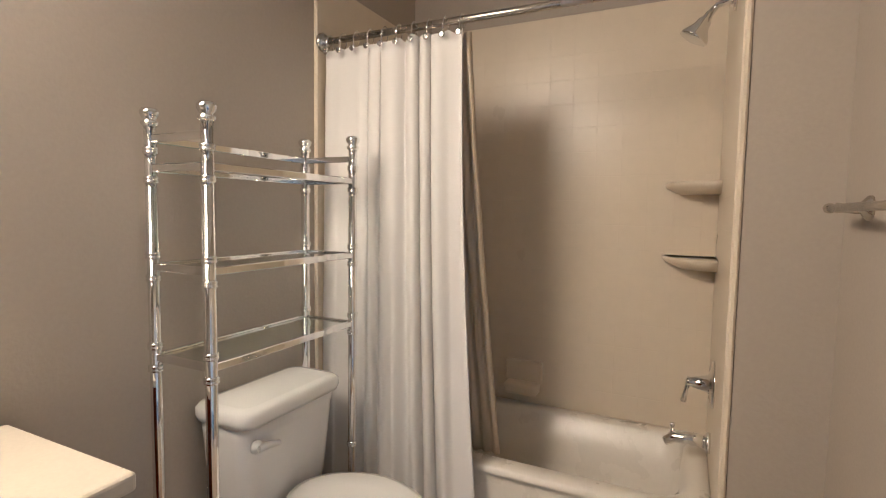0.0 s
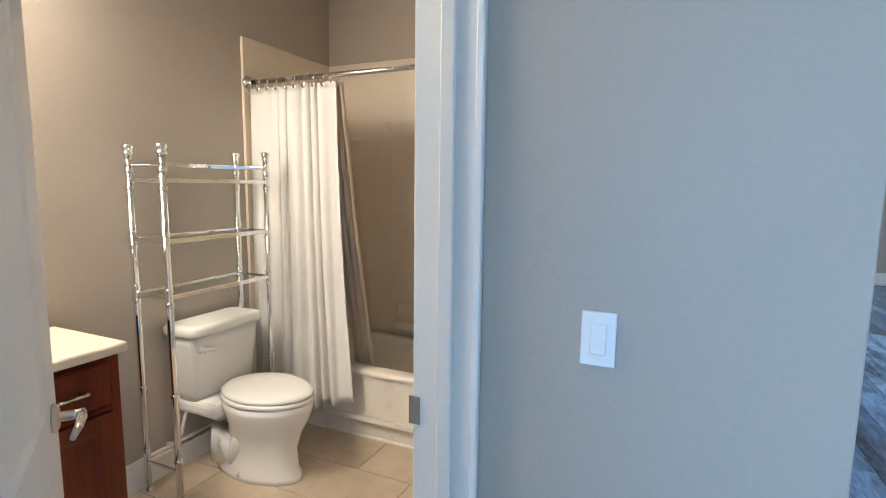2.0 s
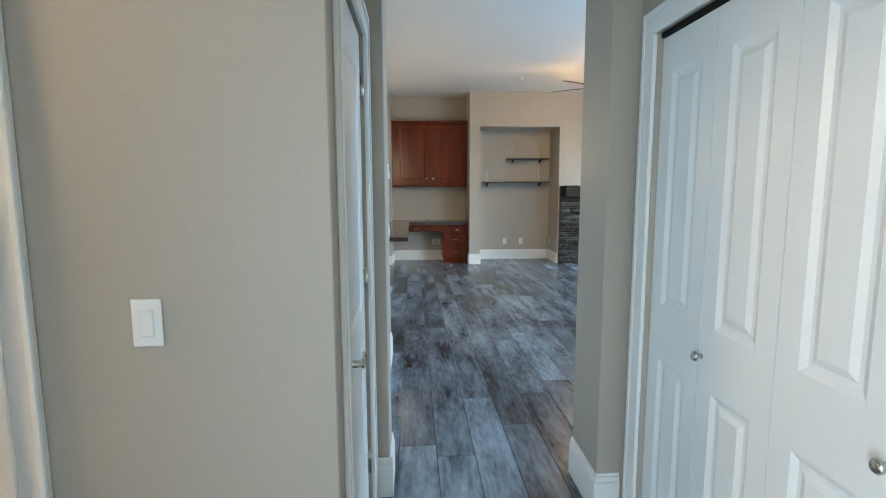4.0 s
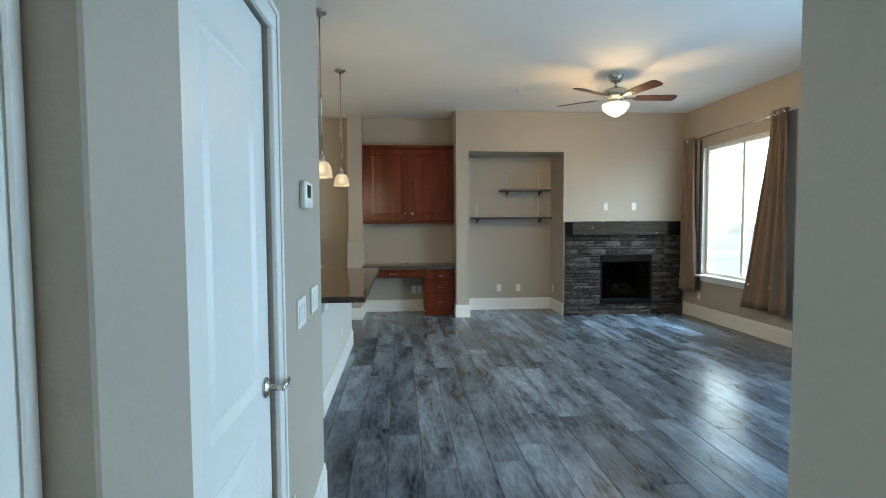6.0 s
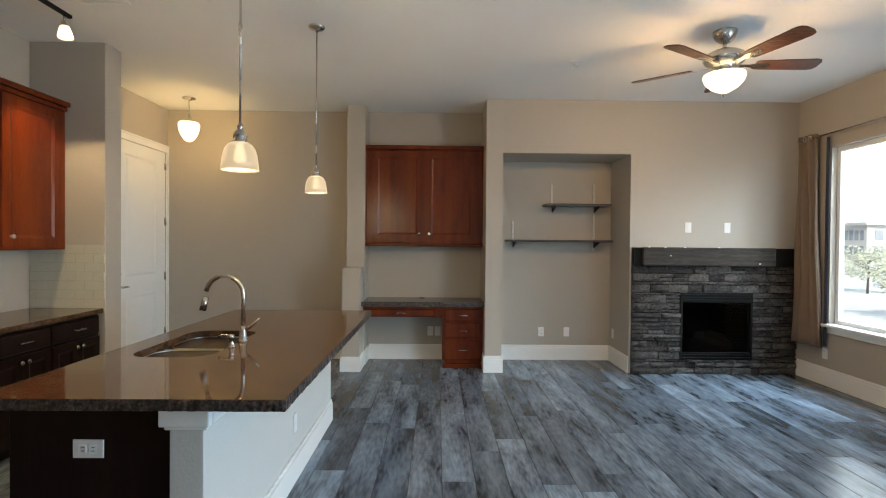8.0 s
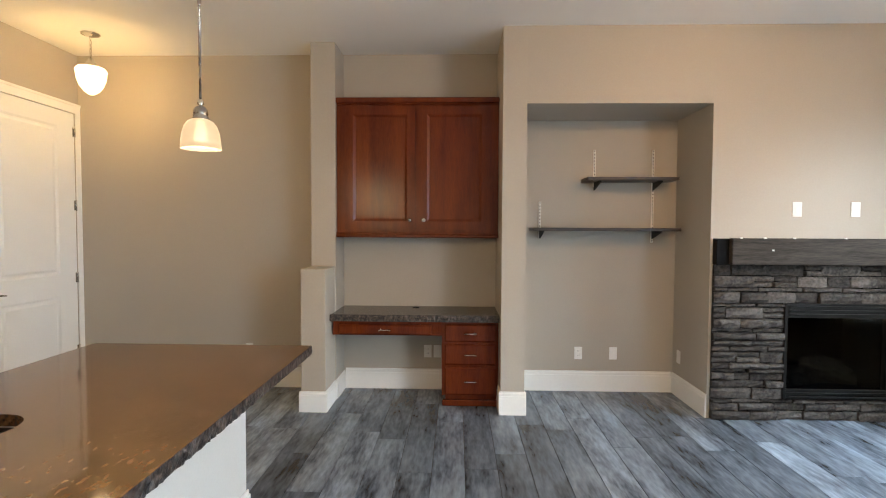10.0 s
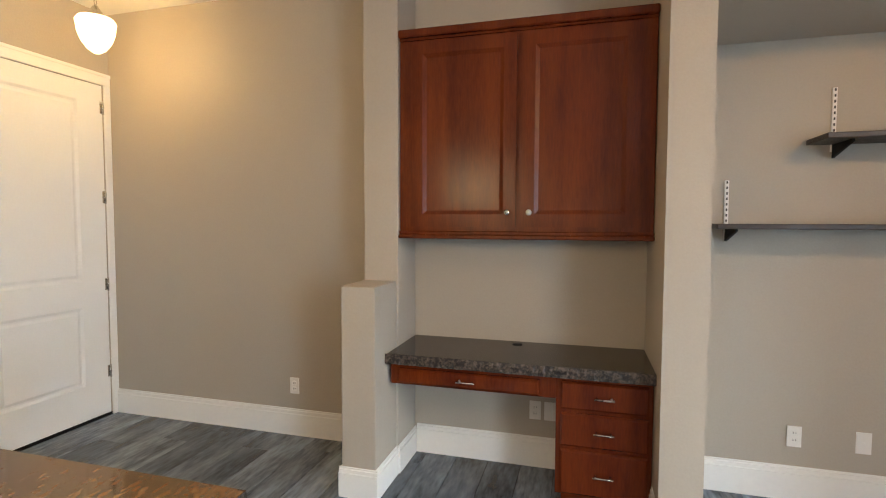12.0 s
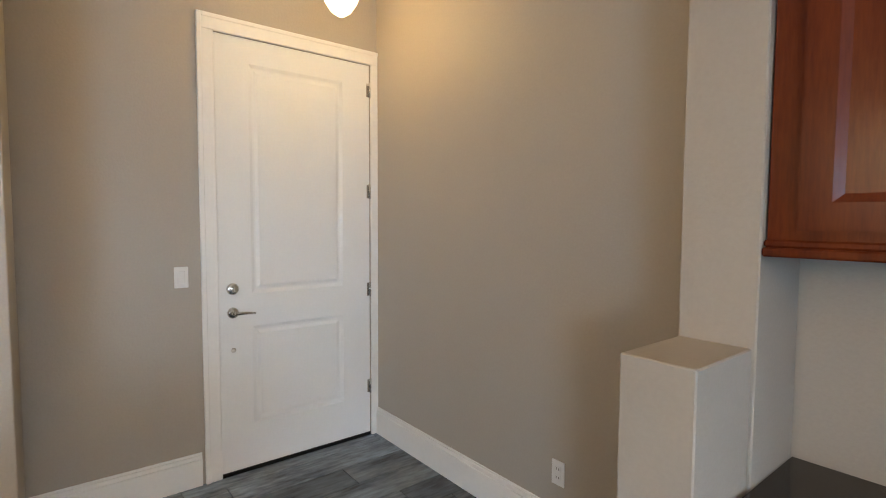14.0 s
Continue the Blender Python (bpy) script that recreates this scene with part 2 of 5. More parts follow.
def tube(bm, pts, r, seg=12, caps=True):
    """A round bar along points; r may be one radius or one a point."""
    pts = [Vector(p) for p in pts]
    rs = r if isinstance(r, (list, tuple)) else [r] * len(pts)
    rings = []
    ref = None
    for i, p in enumerate(pts):
        d = (pts[min(i + 1, len(pts) - 1)] - pts[max(i - 1, 0)]).normalized()
        if ref is None:
            ref = d.orthogonal().normalized()
        ref = (ref - d * ref.dot(d)).normalized()
        side = d.cross(ref)
        rings.append([bm.verts.new(p + (ref * math.cos(a) + side * math.sin(a)) * rs[i]) for a in (2 * math.pi * k / seg for k in range(seg))])
    for a, b in zip(rings, rings[1:]):
        for k in range(seg):
            f = bm.faces.new((a[k], a[(k + 1) % seg], b[(k + 1) % seg], b[k]))
            f.smooth = True
    if caps:
        bm.faces.new(rings[0][::-1])
        bm.faces.new(rings[-1])


def lathe(bm, profile, centre, axis=(0, 0, 1), seg=24):
    """A turned body: (radius, height) rows about an axis through centre."""
    a = Vector(axis).normalized()
    u = a.orthogonal().normalized()
    w = a.cross(u)
    c = Vector(centre)
    rings = []
    for r, h in profile:
        rings.append([bm.verts.new(c + a * h + (u * math.cos(t) + w * math.sin(t)) * max(r, 0.0004)) for t in (2 * math.pi * k / seg for k in range(seg))])
    for p, q in zip(rings, rings[1:]):
        for k in range(seg):
            f = bm.faces.new((p[k], p[(k + 1) % seg], q[(k + 1) % seg], q[k]))
            f.smooth = True
    bm.faces.new(rings[0][::-1])
    bm.faces.new(rings[-1])


def loft(bm, rings, caps=True, smooth=True):
    vs = [[bm.verts.new(p) for p in ring] for ring in rings]
    n = len(vs[0])
    for p, q in zip(vs, vs[1:]):
        for k in range(n):
            f = bm.faces.new((p[k], p[(k + 1) % n], q[(k + 1) % n], q[k]))
            f.smooth = smooth
    if caps:
        bm.faces.new(vs[0][::-1])
        bm.faces.new(vs[-1])


def part(name, bm, material, parent=None, label=""):
    me = bpy.data.meshes.new(name)
    base = OFF.get(parent, Vector((0, 0, 0)))
    bmesh.ops.recalc_face_normals(bm, faces=list(bm.faces))
    if parent is None:
        lo = Vector([min(v.co[i] for v in bm.verts) for i in range(3)])
        hi = Vector([max(v.co[i] for v in bm.verts) for i in range(3)])
        base = Vector(((lo.x + hi.x) / 2, (lo.y + hi.y) / 2, lo.z))
    bmesh.ops.translate(bm, verts=list(bm.verts), vec=-base)
    bm.to_mesh(me)
    bm.free()
    me.materials.append(material)
    ob = new(name, me)
    OFF[ob] = base
    if parent is None:
        ob.location = base
    else:
        ob.parent = parent
    if label:
        ob["label"] = label
    return ob


def thing(name, base, label, category, group="", kind=""):
    ob = new(name)
    ob.empty_display_size = 0.1
    ob.location = base
    OFF[ob] = Vector(base)
    return tagged(ob, label, category, group, kind)


def boxes(name, rows, material, parent=None, label="", bevel=0.0, m=I4):
    bm = bmesh.new()
    for a, b in rows:
        box(bm, a, b, m, bevel)
    return part(name, bm, material, parent, label)


def structure(name, rows, material, label, category, bevel=0.0):
    return tagged(boxes(name, rows, material, bevel=bevel), label, category, kind="structure")


def stiles(bm, m, w, h, n0, n1, panels, v0=0.0, raised=True):
    """A face of stiles and rails with raised panels; panels: (u0, u1, v0, v1)."""
    us = sorted({0.0, w, *[p[0] for p in panels], *[p[1] for p in panels]})
    vs = sorted({v0, h, *[p[2] for p in panels], *[p[3] for p in panels]})
    for a, b in zip(us, us[1:]):
        for c, d in zip(vs, vs[1:]):
            mu, mv = (a + b) / 2, (c + d) / 2
            if not any(p[0] < mu < p[1] and p[2] < mv < p[3] for p in panels):
                box(bm, (a, n0, c), (b, n1, d), m)
    for p in panels:
        g = min(0.022, (n1 - n0) * 1.6)
        deep = n1 - (n1 - n0) * 0.75
        # sloping moulding round the panel, flat recess, raised field
        t = bmesh.new()
        a = [t.verts.new((u, n1, v)) for u, v in ((p[0], p[2]), (p[1], p[2]), (p[1], p[3]), (p[0], p[3]))]
        b = [t.verts.new((u, deep, v)) for u, v in ((p[0] + g, p[2] + g), (p[1] - g, p[2] + g), (p[1] - g, p[3] - g), (p[0] + g, p[3] - g))]
        for k in range(4):
            t.faces.new((a[k], a[(k + 1) % 4], b[(k + 1) % 4], b[k]))
        t.faces.new(b)
        merge(bm, t, m)
        if raised:
            frustum(bm, m, p[0] + g * 1.6, p[1] - g * 1.6, p[2] + g * 1.6, p[3] - g * 1.6, deep, n1 - (n1 - n0) * 0.12, g)


def baseboard(name, face, x, y, length, h=0.19, label="tall white painted baseboard along the wall"):
    m = frame_at(face, x, y)
    bm = bmesh.new()
    box(bm, (0, 0, 0), (length, 0.015, h * 0.8), m, 0.001)
    box(bm, (0, 0, h * 0.8), (length, 0.011, h * 0.93), m, 0.002)
    box(bm, (0, 0, h * 0.93), (length, 0.007, h), m, 0.002)
    return tagged(part(name, bm, TRIM), label, "baseboard", kind="structure")


def casing(name, face, x, y, w, h, wide=0.09, label="white painted door casing"):
    """Trim round an opening that starts at x, y and is w across and h high."""
    m = frame_at(face, x, y)
    bm = bmesh.new()
    for a, b in (((-wide, 0, 0), (0, 0.016, h)), ((w, 0, 0), (w + wide, 0.016, h)), ((-wide, 0, h), (w + wide, 0.016, h + wide))):
        box(bm, a, b, m, 0.003)
    e = wide * 0.28
    for a, b in (((-wide, 0.016, 0), (-wide + e, 0.022, h + wide)), ((w + wide - e, 0.016, 0), (w + wide, 0.022, h + wide)), ((-wide + e, 0.016, h + wide - e), (w + wide - e, 0.022, h + wide))):
        box(bm, a, b, m, 0.003)
    return tagged(part(name, bm, TRIM), label, "door trim", kind="structure")


def lever(parent, m, u, v, way=1, deadbolt=None):
    """A lever handle on a rose, on the surface's local axes."""
    out = m.to_3x3() @ Vector((0, 1, 0))
    bm = bmesh.new()
    lathe(bm, [(0.032, 0), (0.032, 0.006), (0.024, 0.012), (0.011, 0.014), (0.011, 0.05), (0.013, 0.058), (0.004, 0.062)], m @ Vector((u, 0, v)), out, 20)
    tube(bm, [m @ Vector(p) for p in ((u, 0.052, v), (u + way * 0.03, 0.056, v + 0.002), (u + way * 0.07, 0.054, v), (u + way * 0.115, 0.047, v - 0.006))], [0.011, 0.010, 0.0085, 0.006], 10)
    part("lever_handle", bm, NICKEL, parent, "brushed nickel lever handle")
    if deadbolt:
        bm = bmesh.new()
        c = m @ Vector((u, 0, deadbolt))
        lathe(bm, [(0.034, 0), (0.034, 0.008), (0.026, 0.016), (0.006, 0.017)], c, out, 20)
        box(bm, (u - 0.004, 0.016, deadbolt - 0.016), (u + 0.004, 0.032, deadbolt + 0.016), m, 0.002)
        part("deadbolt", bm, NICKEL, parent, "brushed nickel deadbolt turn")


def hinge(parent, m, u, v):
    bm = bmesh.new()
    tube(bm, [m @ Vector((u, 0.008, v - 0.05)), m @ Vector((u, 0.008, v + 0.05))], 0.007, 10)
    box(bm, (u - 0.02, 0.0, v - 0.045), (u + 0.02, 0.003, v + 0.045), m)
    part("hinge", bm, NICKEL, parent, "nickel hinge")


def plate(face, x, y, z, kind="switch", gangs=1, label=""):
    m = frame_at(face, x, y, z)
    w = 0.07 + 0.046 * (gangs - 1)
    names = {"switch": ("light_switch", "white rocker light switch plate on the wall", "switch"),
             "outlet": ("wall_outlet", "white duplex wall outlet plate", "outlet"), "blank": ("wall_plate", "plain white cable wall plate", "wall plate")}[kind]
    root = thing(names[0], m @ Vector((0, 0, 0)), label or names[1], names[2], "wall plates")
    bm = bmesh.new()
    box(bm, (-w / 2, 0.001, -0.0575), (w / 2, 0.007, 0.0575), m, 0.002, 2)
    part("cover_plate", bm, PLASTIC, root)
    for g in range(gangs):
        u = (g - (gangs - 1) / 2) * 0.046
        if kind == "switch":
            boxes("rocker", [((u - 0.0165, 0.006, -0.033), (u + 0.0165, 0.011, 0.033))], PLASTIC, root, bevel=0.002, m=m)
        elif kind == "outlet":
            for dz in (-0.02, 0.02):
                boxes("socket", [((u - 0.016, 0.006, dz - 0.014), (u + 0.016, 0.009, dz + 0.014))], PLASTIC, root, bevel=0.003, m=m)
                boxes("slot", [((u - 0.008, 0.009, dz - 0.004), (u - 0.005, 0.0096, dz + 0.006)), ((u + 0.005, 0.009, dz - 0.004), (u + 0.008, 0.0096, dz + 0.006))], PLUGHOLE, root, m=m)
        else:
            boxes("jack", [((u - 0.006, 0.006, -0.006), (u + 0.006, 0.009, 0.006))], PLASTIC, root, bevel=0.001, m=m)
    return root


def pull(parent, m, u, v, n, w=0.1):
    bm = bmesh.new()
    tube(bm, [m @ Vector((u - w / 2, n + 0.028, v)), m @ Vector((u - w / 6, n + 0.03, v)), m @ Vector((u + w / 6, n + 0.03, v)), m @ Vector((u + w / 2, n + 0.028, v))], [0.006, 0.0045, 0.0045, 0.006], 10)
    for s in (-0.36, 0.36):
        tube(bm, [m @ Vector((u + s * w, n, v)), m @ Vector((u + s * w, n + 0.028, v))], [0.006, 0.004], 8)
    part("handle", bm, NICKEL, parent, "brushed nickel bar pull")


def knob(parent, m, u, v, n):
    bm = bmesh.new()
    lathe(bm, [(0.009, 0), (0.006, 0.008), (0.007, 0.014), (0.016, 0.019), (0.0165, 0.024), (0.011, 0.030), (0.002, 0.031)], m @ Vector((u, n, v)), m.to_3x3() @ Vector((0, 1, 0)), 16)
    part("knob", bm, NICKEL, parent, "round brushed nickel knob")

# ---------------------------------------------------------------- the large structure
H = 3.09
PW = "taupe painted wall with fine orange-peel texture"
structure("subfloor", [((-1.3, -2.75, -0.12), (6.6, 9.45, -0.014))], SUBFLOOR, "dark subfloor under the planks", "floor")
structure("ceiling", [((-1.3, -2.75, H), (6.6, 9.45, H + 0.12))], CEIL, "white painted ceiling", "ceiling")
structure("wall_north", [((-1.22, 9.25, 0), (6.5, 9.37, H))], PAINT, PW, "wall")
structure("wall_entry", [((-1.22, 7.33, 0), (-1.10, 8.205, H)), ((-1.22, 9.2, 0), (-1.10, 9.25, H)), ((-1.22, 8.205, 2.545), (-1.10, 9.2, H)), ((-1.22, 3.58, 0), (-1.10, 7.33, H))], PAINT, PW, "wall")
structure("wall_kitchen_divider", [((-1.10, 7.12, 0), (-0.48, 7.33, H))], PAINT, "taupe wall end between kitchen and entry", "wall", 0.004)
structure("wall_kitchen_south", [((-1.10, 3.58, 0), (1.46, 3.70, H))], PAINT, PW, "wall")
structure("wall_pillar", [((2.81, 8.61, 0), (3.0, 9.25, H))], PAINT, "taupe wall end between desk alcove and niche", "wall")
structure("wall_niche_head", [((3.0, 8.61, 2.487), (4.447, 9.25, H))], PAINT, "taupe wall above the shelf niche", "wall")
structure("wall_chimney", [((4.447, 8.61, 0), (5.04, 9.25, H)), ((5.82, 8.61, 0), (6.36, 9.25, H)), ((5.04, 8.61, 0.90), (5.82, 9.25, H)), ((5.04, 8.61, 0), (5.82, 9.25, 0.19)), ((5.04, 9.05, 0.19), (5.82, 9.25, 0.90))], PAINT, "taupe chimney breast wall", "wall")
structure("wall_column", [((1.185, 8.93, 0), (1.40, 9.25, H))], PAINT, "taupe wall return beside the desk", "wall", 0.004)
structure("wall_half_height", [((1.19, 8.61, 0), (1.39, 8.93, 1.167))], PAINT, "taupe half-height wall stub beside the desk", "wall", 0.004)
structure("wall_east", [((6.36, 1.64, 0), (6.5, 2.5, H)), ((6.36, 4.6, 0), (6.5, 6.59, H)), ((6.36, 2.5, 2.4), (6.5, 4.6, H)), ((6.36, 8.13, 0), (6.5, 9.25, H)), ((6.36, 6.59, 0), (6.5, 8.13, 0.64)), ((6.36, 6.59, 2.495), (6.5, 8.13, H))], PAINT, PW, "wall")
structure("wall_living_south", [((2.72, 1.70, 0), (6.36, 1.82, H))], PAINT, PW, "wall")
structure("wall_hall_return", [((2.565, 1.49, 0), (2.72, 1.82, H))], PAINT, "taupe wall return where the hall meets the living room", "wall", 0.004)
structure("wall_closet", [((2.68, 1.35, 0), (2.80, 1.49, H)), ((2.68, -0.02, 1.985), (2.80, 1.35, H)), ((2.68, -2.6, 0), (2.80, -0.02, H)), ((3.3, -0.3, 0), (3.4, 1.70, H))], PAINT, PW, "wall")
structure("wall_thermostat", [((1.46, 1.92, 0), (1.58, 2.12, H)), ((1.46, 2.75, 0), (1.58, 3.70, H)), ((1.46, 2.12, 2.035), (1.58, 2.75, H))], PAINT, PW, "wall")
structure("wall_hall_jamb", [((1.46, 1.68, 0), (1.66, 1.92, H))], PAINT, "taupe wall return in the hall", "wall", 0.004)
structure("wall_hall_west", [((1.465, 0.81, 0), (1.585, 0.87, H)), ((1.465, 1.59, 0), (1.585, 1.68, H)), ((1.465, 0.87, 2.035), (1.585, 1.59, H))], PAINT, PW, "wall")
structure("wall_switch", [((0.87, 0.69, 0), (1.585, 0.81, H))], PAINT, PW, "wall", 0.003)
# doorway gap south of the bathroom is added, unseen, for the hall fill lamp
structure("wall_bath_east", [((0.75, 0.69, 0), (0.87, 1.80, H)), ((0.75, -0.25, 2.06), (0.87, 0.69, H)), ((0.75, -2.6, 0), (0.87, -2.35, H)), ((0.75, -2.35, 2.2), (0.87, -1.35, H)), ((0.75, -1.35, 0), (0.87, -0.25, H))], PAINT, PW, "wall")
structure("wall_bath_wet", [((0.525, 1.80, 0), (0.87, 2.56, H))], PAINT, "taupe wall end beside the tub", "wall", 0.003)
structure("wall_bath_north", [((-0.92, 2.56, 0), (0.87, 2.68, H))], PAINT, PW, "wall")
structure("wall_bath_west", [((-1.04, -1.2, 0), (-0.92, 2.68, H))], PAINT, PW, "wall")
structure("wall_bath_south", [((-0.92, -1.2, 0), (0.75, -1.08, H))], PAINT, PW, "wall")
# unseen wall; its opening is added so outdoor light reaches the hall
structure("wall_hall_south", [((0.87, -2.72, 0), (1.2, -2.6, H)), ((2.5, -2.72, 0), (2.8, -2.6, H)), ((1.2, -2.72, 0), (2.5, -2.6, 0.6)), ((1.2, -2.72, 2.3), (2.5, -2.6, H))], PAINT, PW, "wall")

baseboard("baseboard", "-y", -1.085, 9.25, 2.245)
baseboard("baseboard", "-y", 1.415, 9.25, 1.38)
baseboard("baseboard", "-y", 3.015, 9.25, 1.417)
baseboard("baseboard", "-y", 2.795, 8.61, 0.22)
baseboard("baseboard", "+x", 3.0, 8.61, 0.64)
baseboard("baseboard", "-x", 2.81, 9.25, 0.64)
baseboard("baseboard", "-x", 4.447, 9.25, 0.64)
baseboard("baseboard", "-y", 1.175, 8.61, 0.23, 0.17)
baseboard("baseboard", "+x", 1.39, 8.61, 0.32, 0.17)
baseboard("baseboard", "+x", 1.40, 8.93, 0.32, 0.17)
baseboard("baseboard", "-x", 1.19, 8.93, 0.32, 0.17)
baseboard("baseboard", "-x", 6.36, 8.58, 3.98)
baseboard("baseboard", "+x", -1.10, 7.33, 0.77)
baseboard("baseboard", "+x", 1.58, 2.83, 0.87)
baseboard("baseboard", "-x", 2.565, 1.82, 0.345)
baseboard("baseboard", "-y", 2.565, 1.49, 0.10)
baseboard("baseboard", "-y", 1.585, 1.68, 0.09)
baseboard("baseboard", "+x", 1.66, 1.68, 0.24)
baseboard("baseboard", "-y", 0.89, 0.69, 0.695)
baseboard("baseboard", "+y", 6.36, 1.82, 3.78)
baseboard("baseboard", "+x", -0.92, 0.76, 1.05, 0.14)
baseboard("baseboard", "-y", 0.54, 1.80, 0.21, 0.14)
baseboard("baseboard", "-x", 0.75, 1.785, 0.98, 0.14)


def panel_door(name, face, x, y, w, h, panels, label, handle=None, hinges=(), t=0.035, bolt=None, z=0.008):
    """A closed door leaf whose face starts at x, y."""
    m = frame_at(face, x, y, z)
    root = thing(name, m @ Vector((w / 2, 0, 0)), label, "door", kind="structure")
    bm = bmesh.new()
    box(bm, (0, -t, 0), (w, -0.012, h), m)
    stiles(bm, m, w, h, -0.012, 0, panels)
    part("leaf", bm, DOORW, root)
    if handle:
        lever(root, m, handle[0], handle[1], handle[2], bolt)
    for u, v in hinges:
        hinge(root, m, u, v)
    return root, m


def two_panels(w, h, s=0.13, mid=None):
    mid = mid or h * 0.40
    return [(s, w - s, 0.25 * h / 2.0, mid - 0.05), (s, w - s, mid + 0.07, h - 0.15)]


entry, em = panel_door("door_1", "+x", -1.105, 8.21, 0.985, 2.535, [(0.185, 0.785, 0.27, 0.865), (0.185, 0.785, 1.06, 2.395)], "tall white two-panel entry door, closed", (0.075, 0.955, 1), [(0.985, 0.34), (0.985, 1.02), (0.985, 1.69), (0.985, 2.37)], bolt=1.095)
bm = bmesh.new()
lathe(bm, [(0.014, 0), (0.014, 0.004), (0.009, 0.007), (0.002, 0.007)], em @ Vector((0.075, 0, 0.735)), (1, 0, 0), 14)
part("door_viewer", bm, NICKEL, entry)
boxes("threshold", [((-0.0, 0, -0.008), (0.985, 0.012, 0.012))], BLACK, entry, "dark door sweep", m=em)
casing("trim", "+x", -1.10, 8.205, 0.995, 2.545, 0.088, "white painted entry door casing")
panel_door("door_2", "+x", 1.565, 2.13, 0.61, 2.02, two_panels(0.61, 2.02, 0.11, 0.85), "white two-panel hall closet door, closed", (0.555, 0.91, 1))
casing("trim", "+x", 1.58, 2.125, 0.62, 2.03, 0.075)
panel_door("door_3", "+x", 1.570, 0.875, 0.71, 2.02, two_panels(0.71, 2.02, 0.11, 0.85), "white two-panel door in the hall, closed", (0.06, 0.90, 1), [(0.71, 0.22), (0.71, 1.04), (0.71, 1.82)])
casing("trim", "+x", 1.585, 0.87, 0.72, 2.03, 0.085)

# bathroom door, standing open into the bathroom, and its frame
bd_way = Vector((-0.82, 0.572, 0)).normalized()
bm = bmesh.new()
m = Matrix(((bd_way.x, bd_way.y, 0, 0.735), (bd_way.y, -bd_way.x, 0, -0.235), (0, 0, 1, 0.01), (0, 0, 0, 1)))
root = thing("door_4", (0.735, -0.235, 0.01), "white two-panel bathroom door standing open", "door", kind="structure")
box(bm, (0, -0.023, 0), (0.90, -0.010, 2.03), m)
stiles(bm, m, 0.90, 2.03, -0.010, 0, two_panels(0.90, 2.03, 0.13, 0.85))
part("leaf", bm, DOORW, root)
lever(root, m, 0.84, 0.89, -1)
casing_rows = [((0.722, 0.672, 0), (0.888, 0.69, 2.06)), ((0.735, -0.25, 0), (0.888, -0.235, 2.06)), ((0.735, -0.235, 2.045), (0.888, 0.672, 2.06))]
structure("trim_bath_jamb", casing_rows, TRIM, "white painted bathroom door jamb", "door trim", 0.003)
structure("trim_bath_stop", [((0.79, 0.660, 0), (0.825, 0.672, 2.045)), ((0.872, 0.664, 0), (0.890, 0.672, 2.06))], TRIM, "white door stop on the bathroom jamb", "door trim", 0.003)
structure("trim_bath_casing", [((0.87, -0.34, 0), (0.888, -0.25, 2.15)), ((0.87, -0.25, 2.06), (0.888, 0.69, 2.15))], TRIM, "white painted bathroom door casing", "door trim", 0.003)
bm = bmesh.new()
box(bm, (0.712, 0.668, 0.845), (0.742, 0.672, 0.915), bevel=0.001)
box(bm, (0.721, 0.667, 0.868), (0.733, 0.6685, 0.893))
tagged(part("strike_plate", bm, NICKEL), "brushed nickel strike plate on the jamb", "strike plate")

# closet with two bifold pairs
casing("trim", "-x", 2.68, 1.35, 1.36, 1.985, 0.085, "white painted closet casing")
y = 1.345
for k in range(4):
    w = 0.335
    r, m = panel_door("closet_door", "-x", 2.70, y, w, 1.955, [(0.075, w - 0.075, 0.20, 0.78), (0.075, w - 0.075, 0.98, 1.83)], "white bifold closet door panel, closed", t=0.03)
    tagged(r, category="closet door", group="bifold closet doors", kind="object")
    if k in (1, 2):
        knob(r, m, 0.016 if k == 1 else w - 0.016, 0.88, 0)
    y -= w + 0.004
structure("trim_closet_track", [((2.69, -0.01, 1.966), (2.74, 1.345, 1.984))], BLACK, "black bifold door track", "door track")

# living room window
root = thing("window_1", (6.43, 7.36, 0.655), "large white-framed sliding window with deep sill", "window", kind="structure")
for a, b in (((6.42, 6.59, 0.655), (6.475, 8.13, 0.70)), ((6.42, 6.59, 2.445), (6.475, 8.13, 2.495)), ((6.42, 6.59, 0.70), (6.475, 6.635, 2.445)), ((6.42, 8.085, 0.70), (6.475, 8.13, 2.445)), ((6.43, 7.335, 0.70), (6.47, 7.385, 2.445))):
    boxes("window_frame", [(a, b)], VINYL, root, bevel=0.004)
for a, b in (((6.448, 6.635, 0.70), (6.454, 7.335, 2.445)), ((6.448, 7.385, 0.70), (6.454, 8.085, 2.445))):
    ob = boxes("pane", [(a, b)], PANEG, root)
    ob.visible_shadow = False
boxes("window_sill", [((6.29, 6.52, 0.625), (6.42, 8.20, 0.655)), ((6.335, 6.54, 0.56), (6.36, 8.18, 0.625))], TRIM, root, bevel=0.004)

# patio door opening further along the east wall
root = thing("window_2", (6.43, 3.55, 0.0), "white-framed glass patio door", "patio door", kind="structure")
for a, b in (((6.42, 2.5, 0.0), (6.475, 4.6, 0.06)), ((6.42, 2.5, 2.34), (6.475, 4.6, 2.4)), ((6.42, 2.5, 0.06), (6.475, 2.56, 2.34)), ((6.42, 4.54, 0.06), (6.475, 4.6, 2.34)), ((6.42, 3.52, 0.06), (6.475, 3.58, 2.34))):
    boxes("window_frame", [(a, b)], VINYL, root, bevel=0.004)

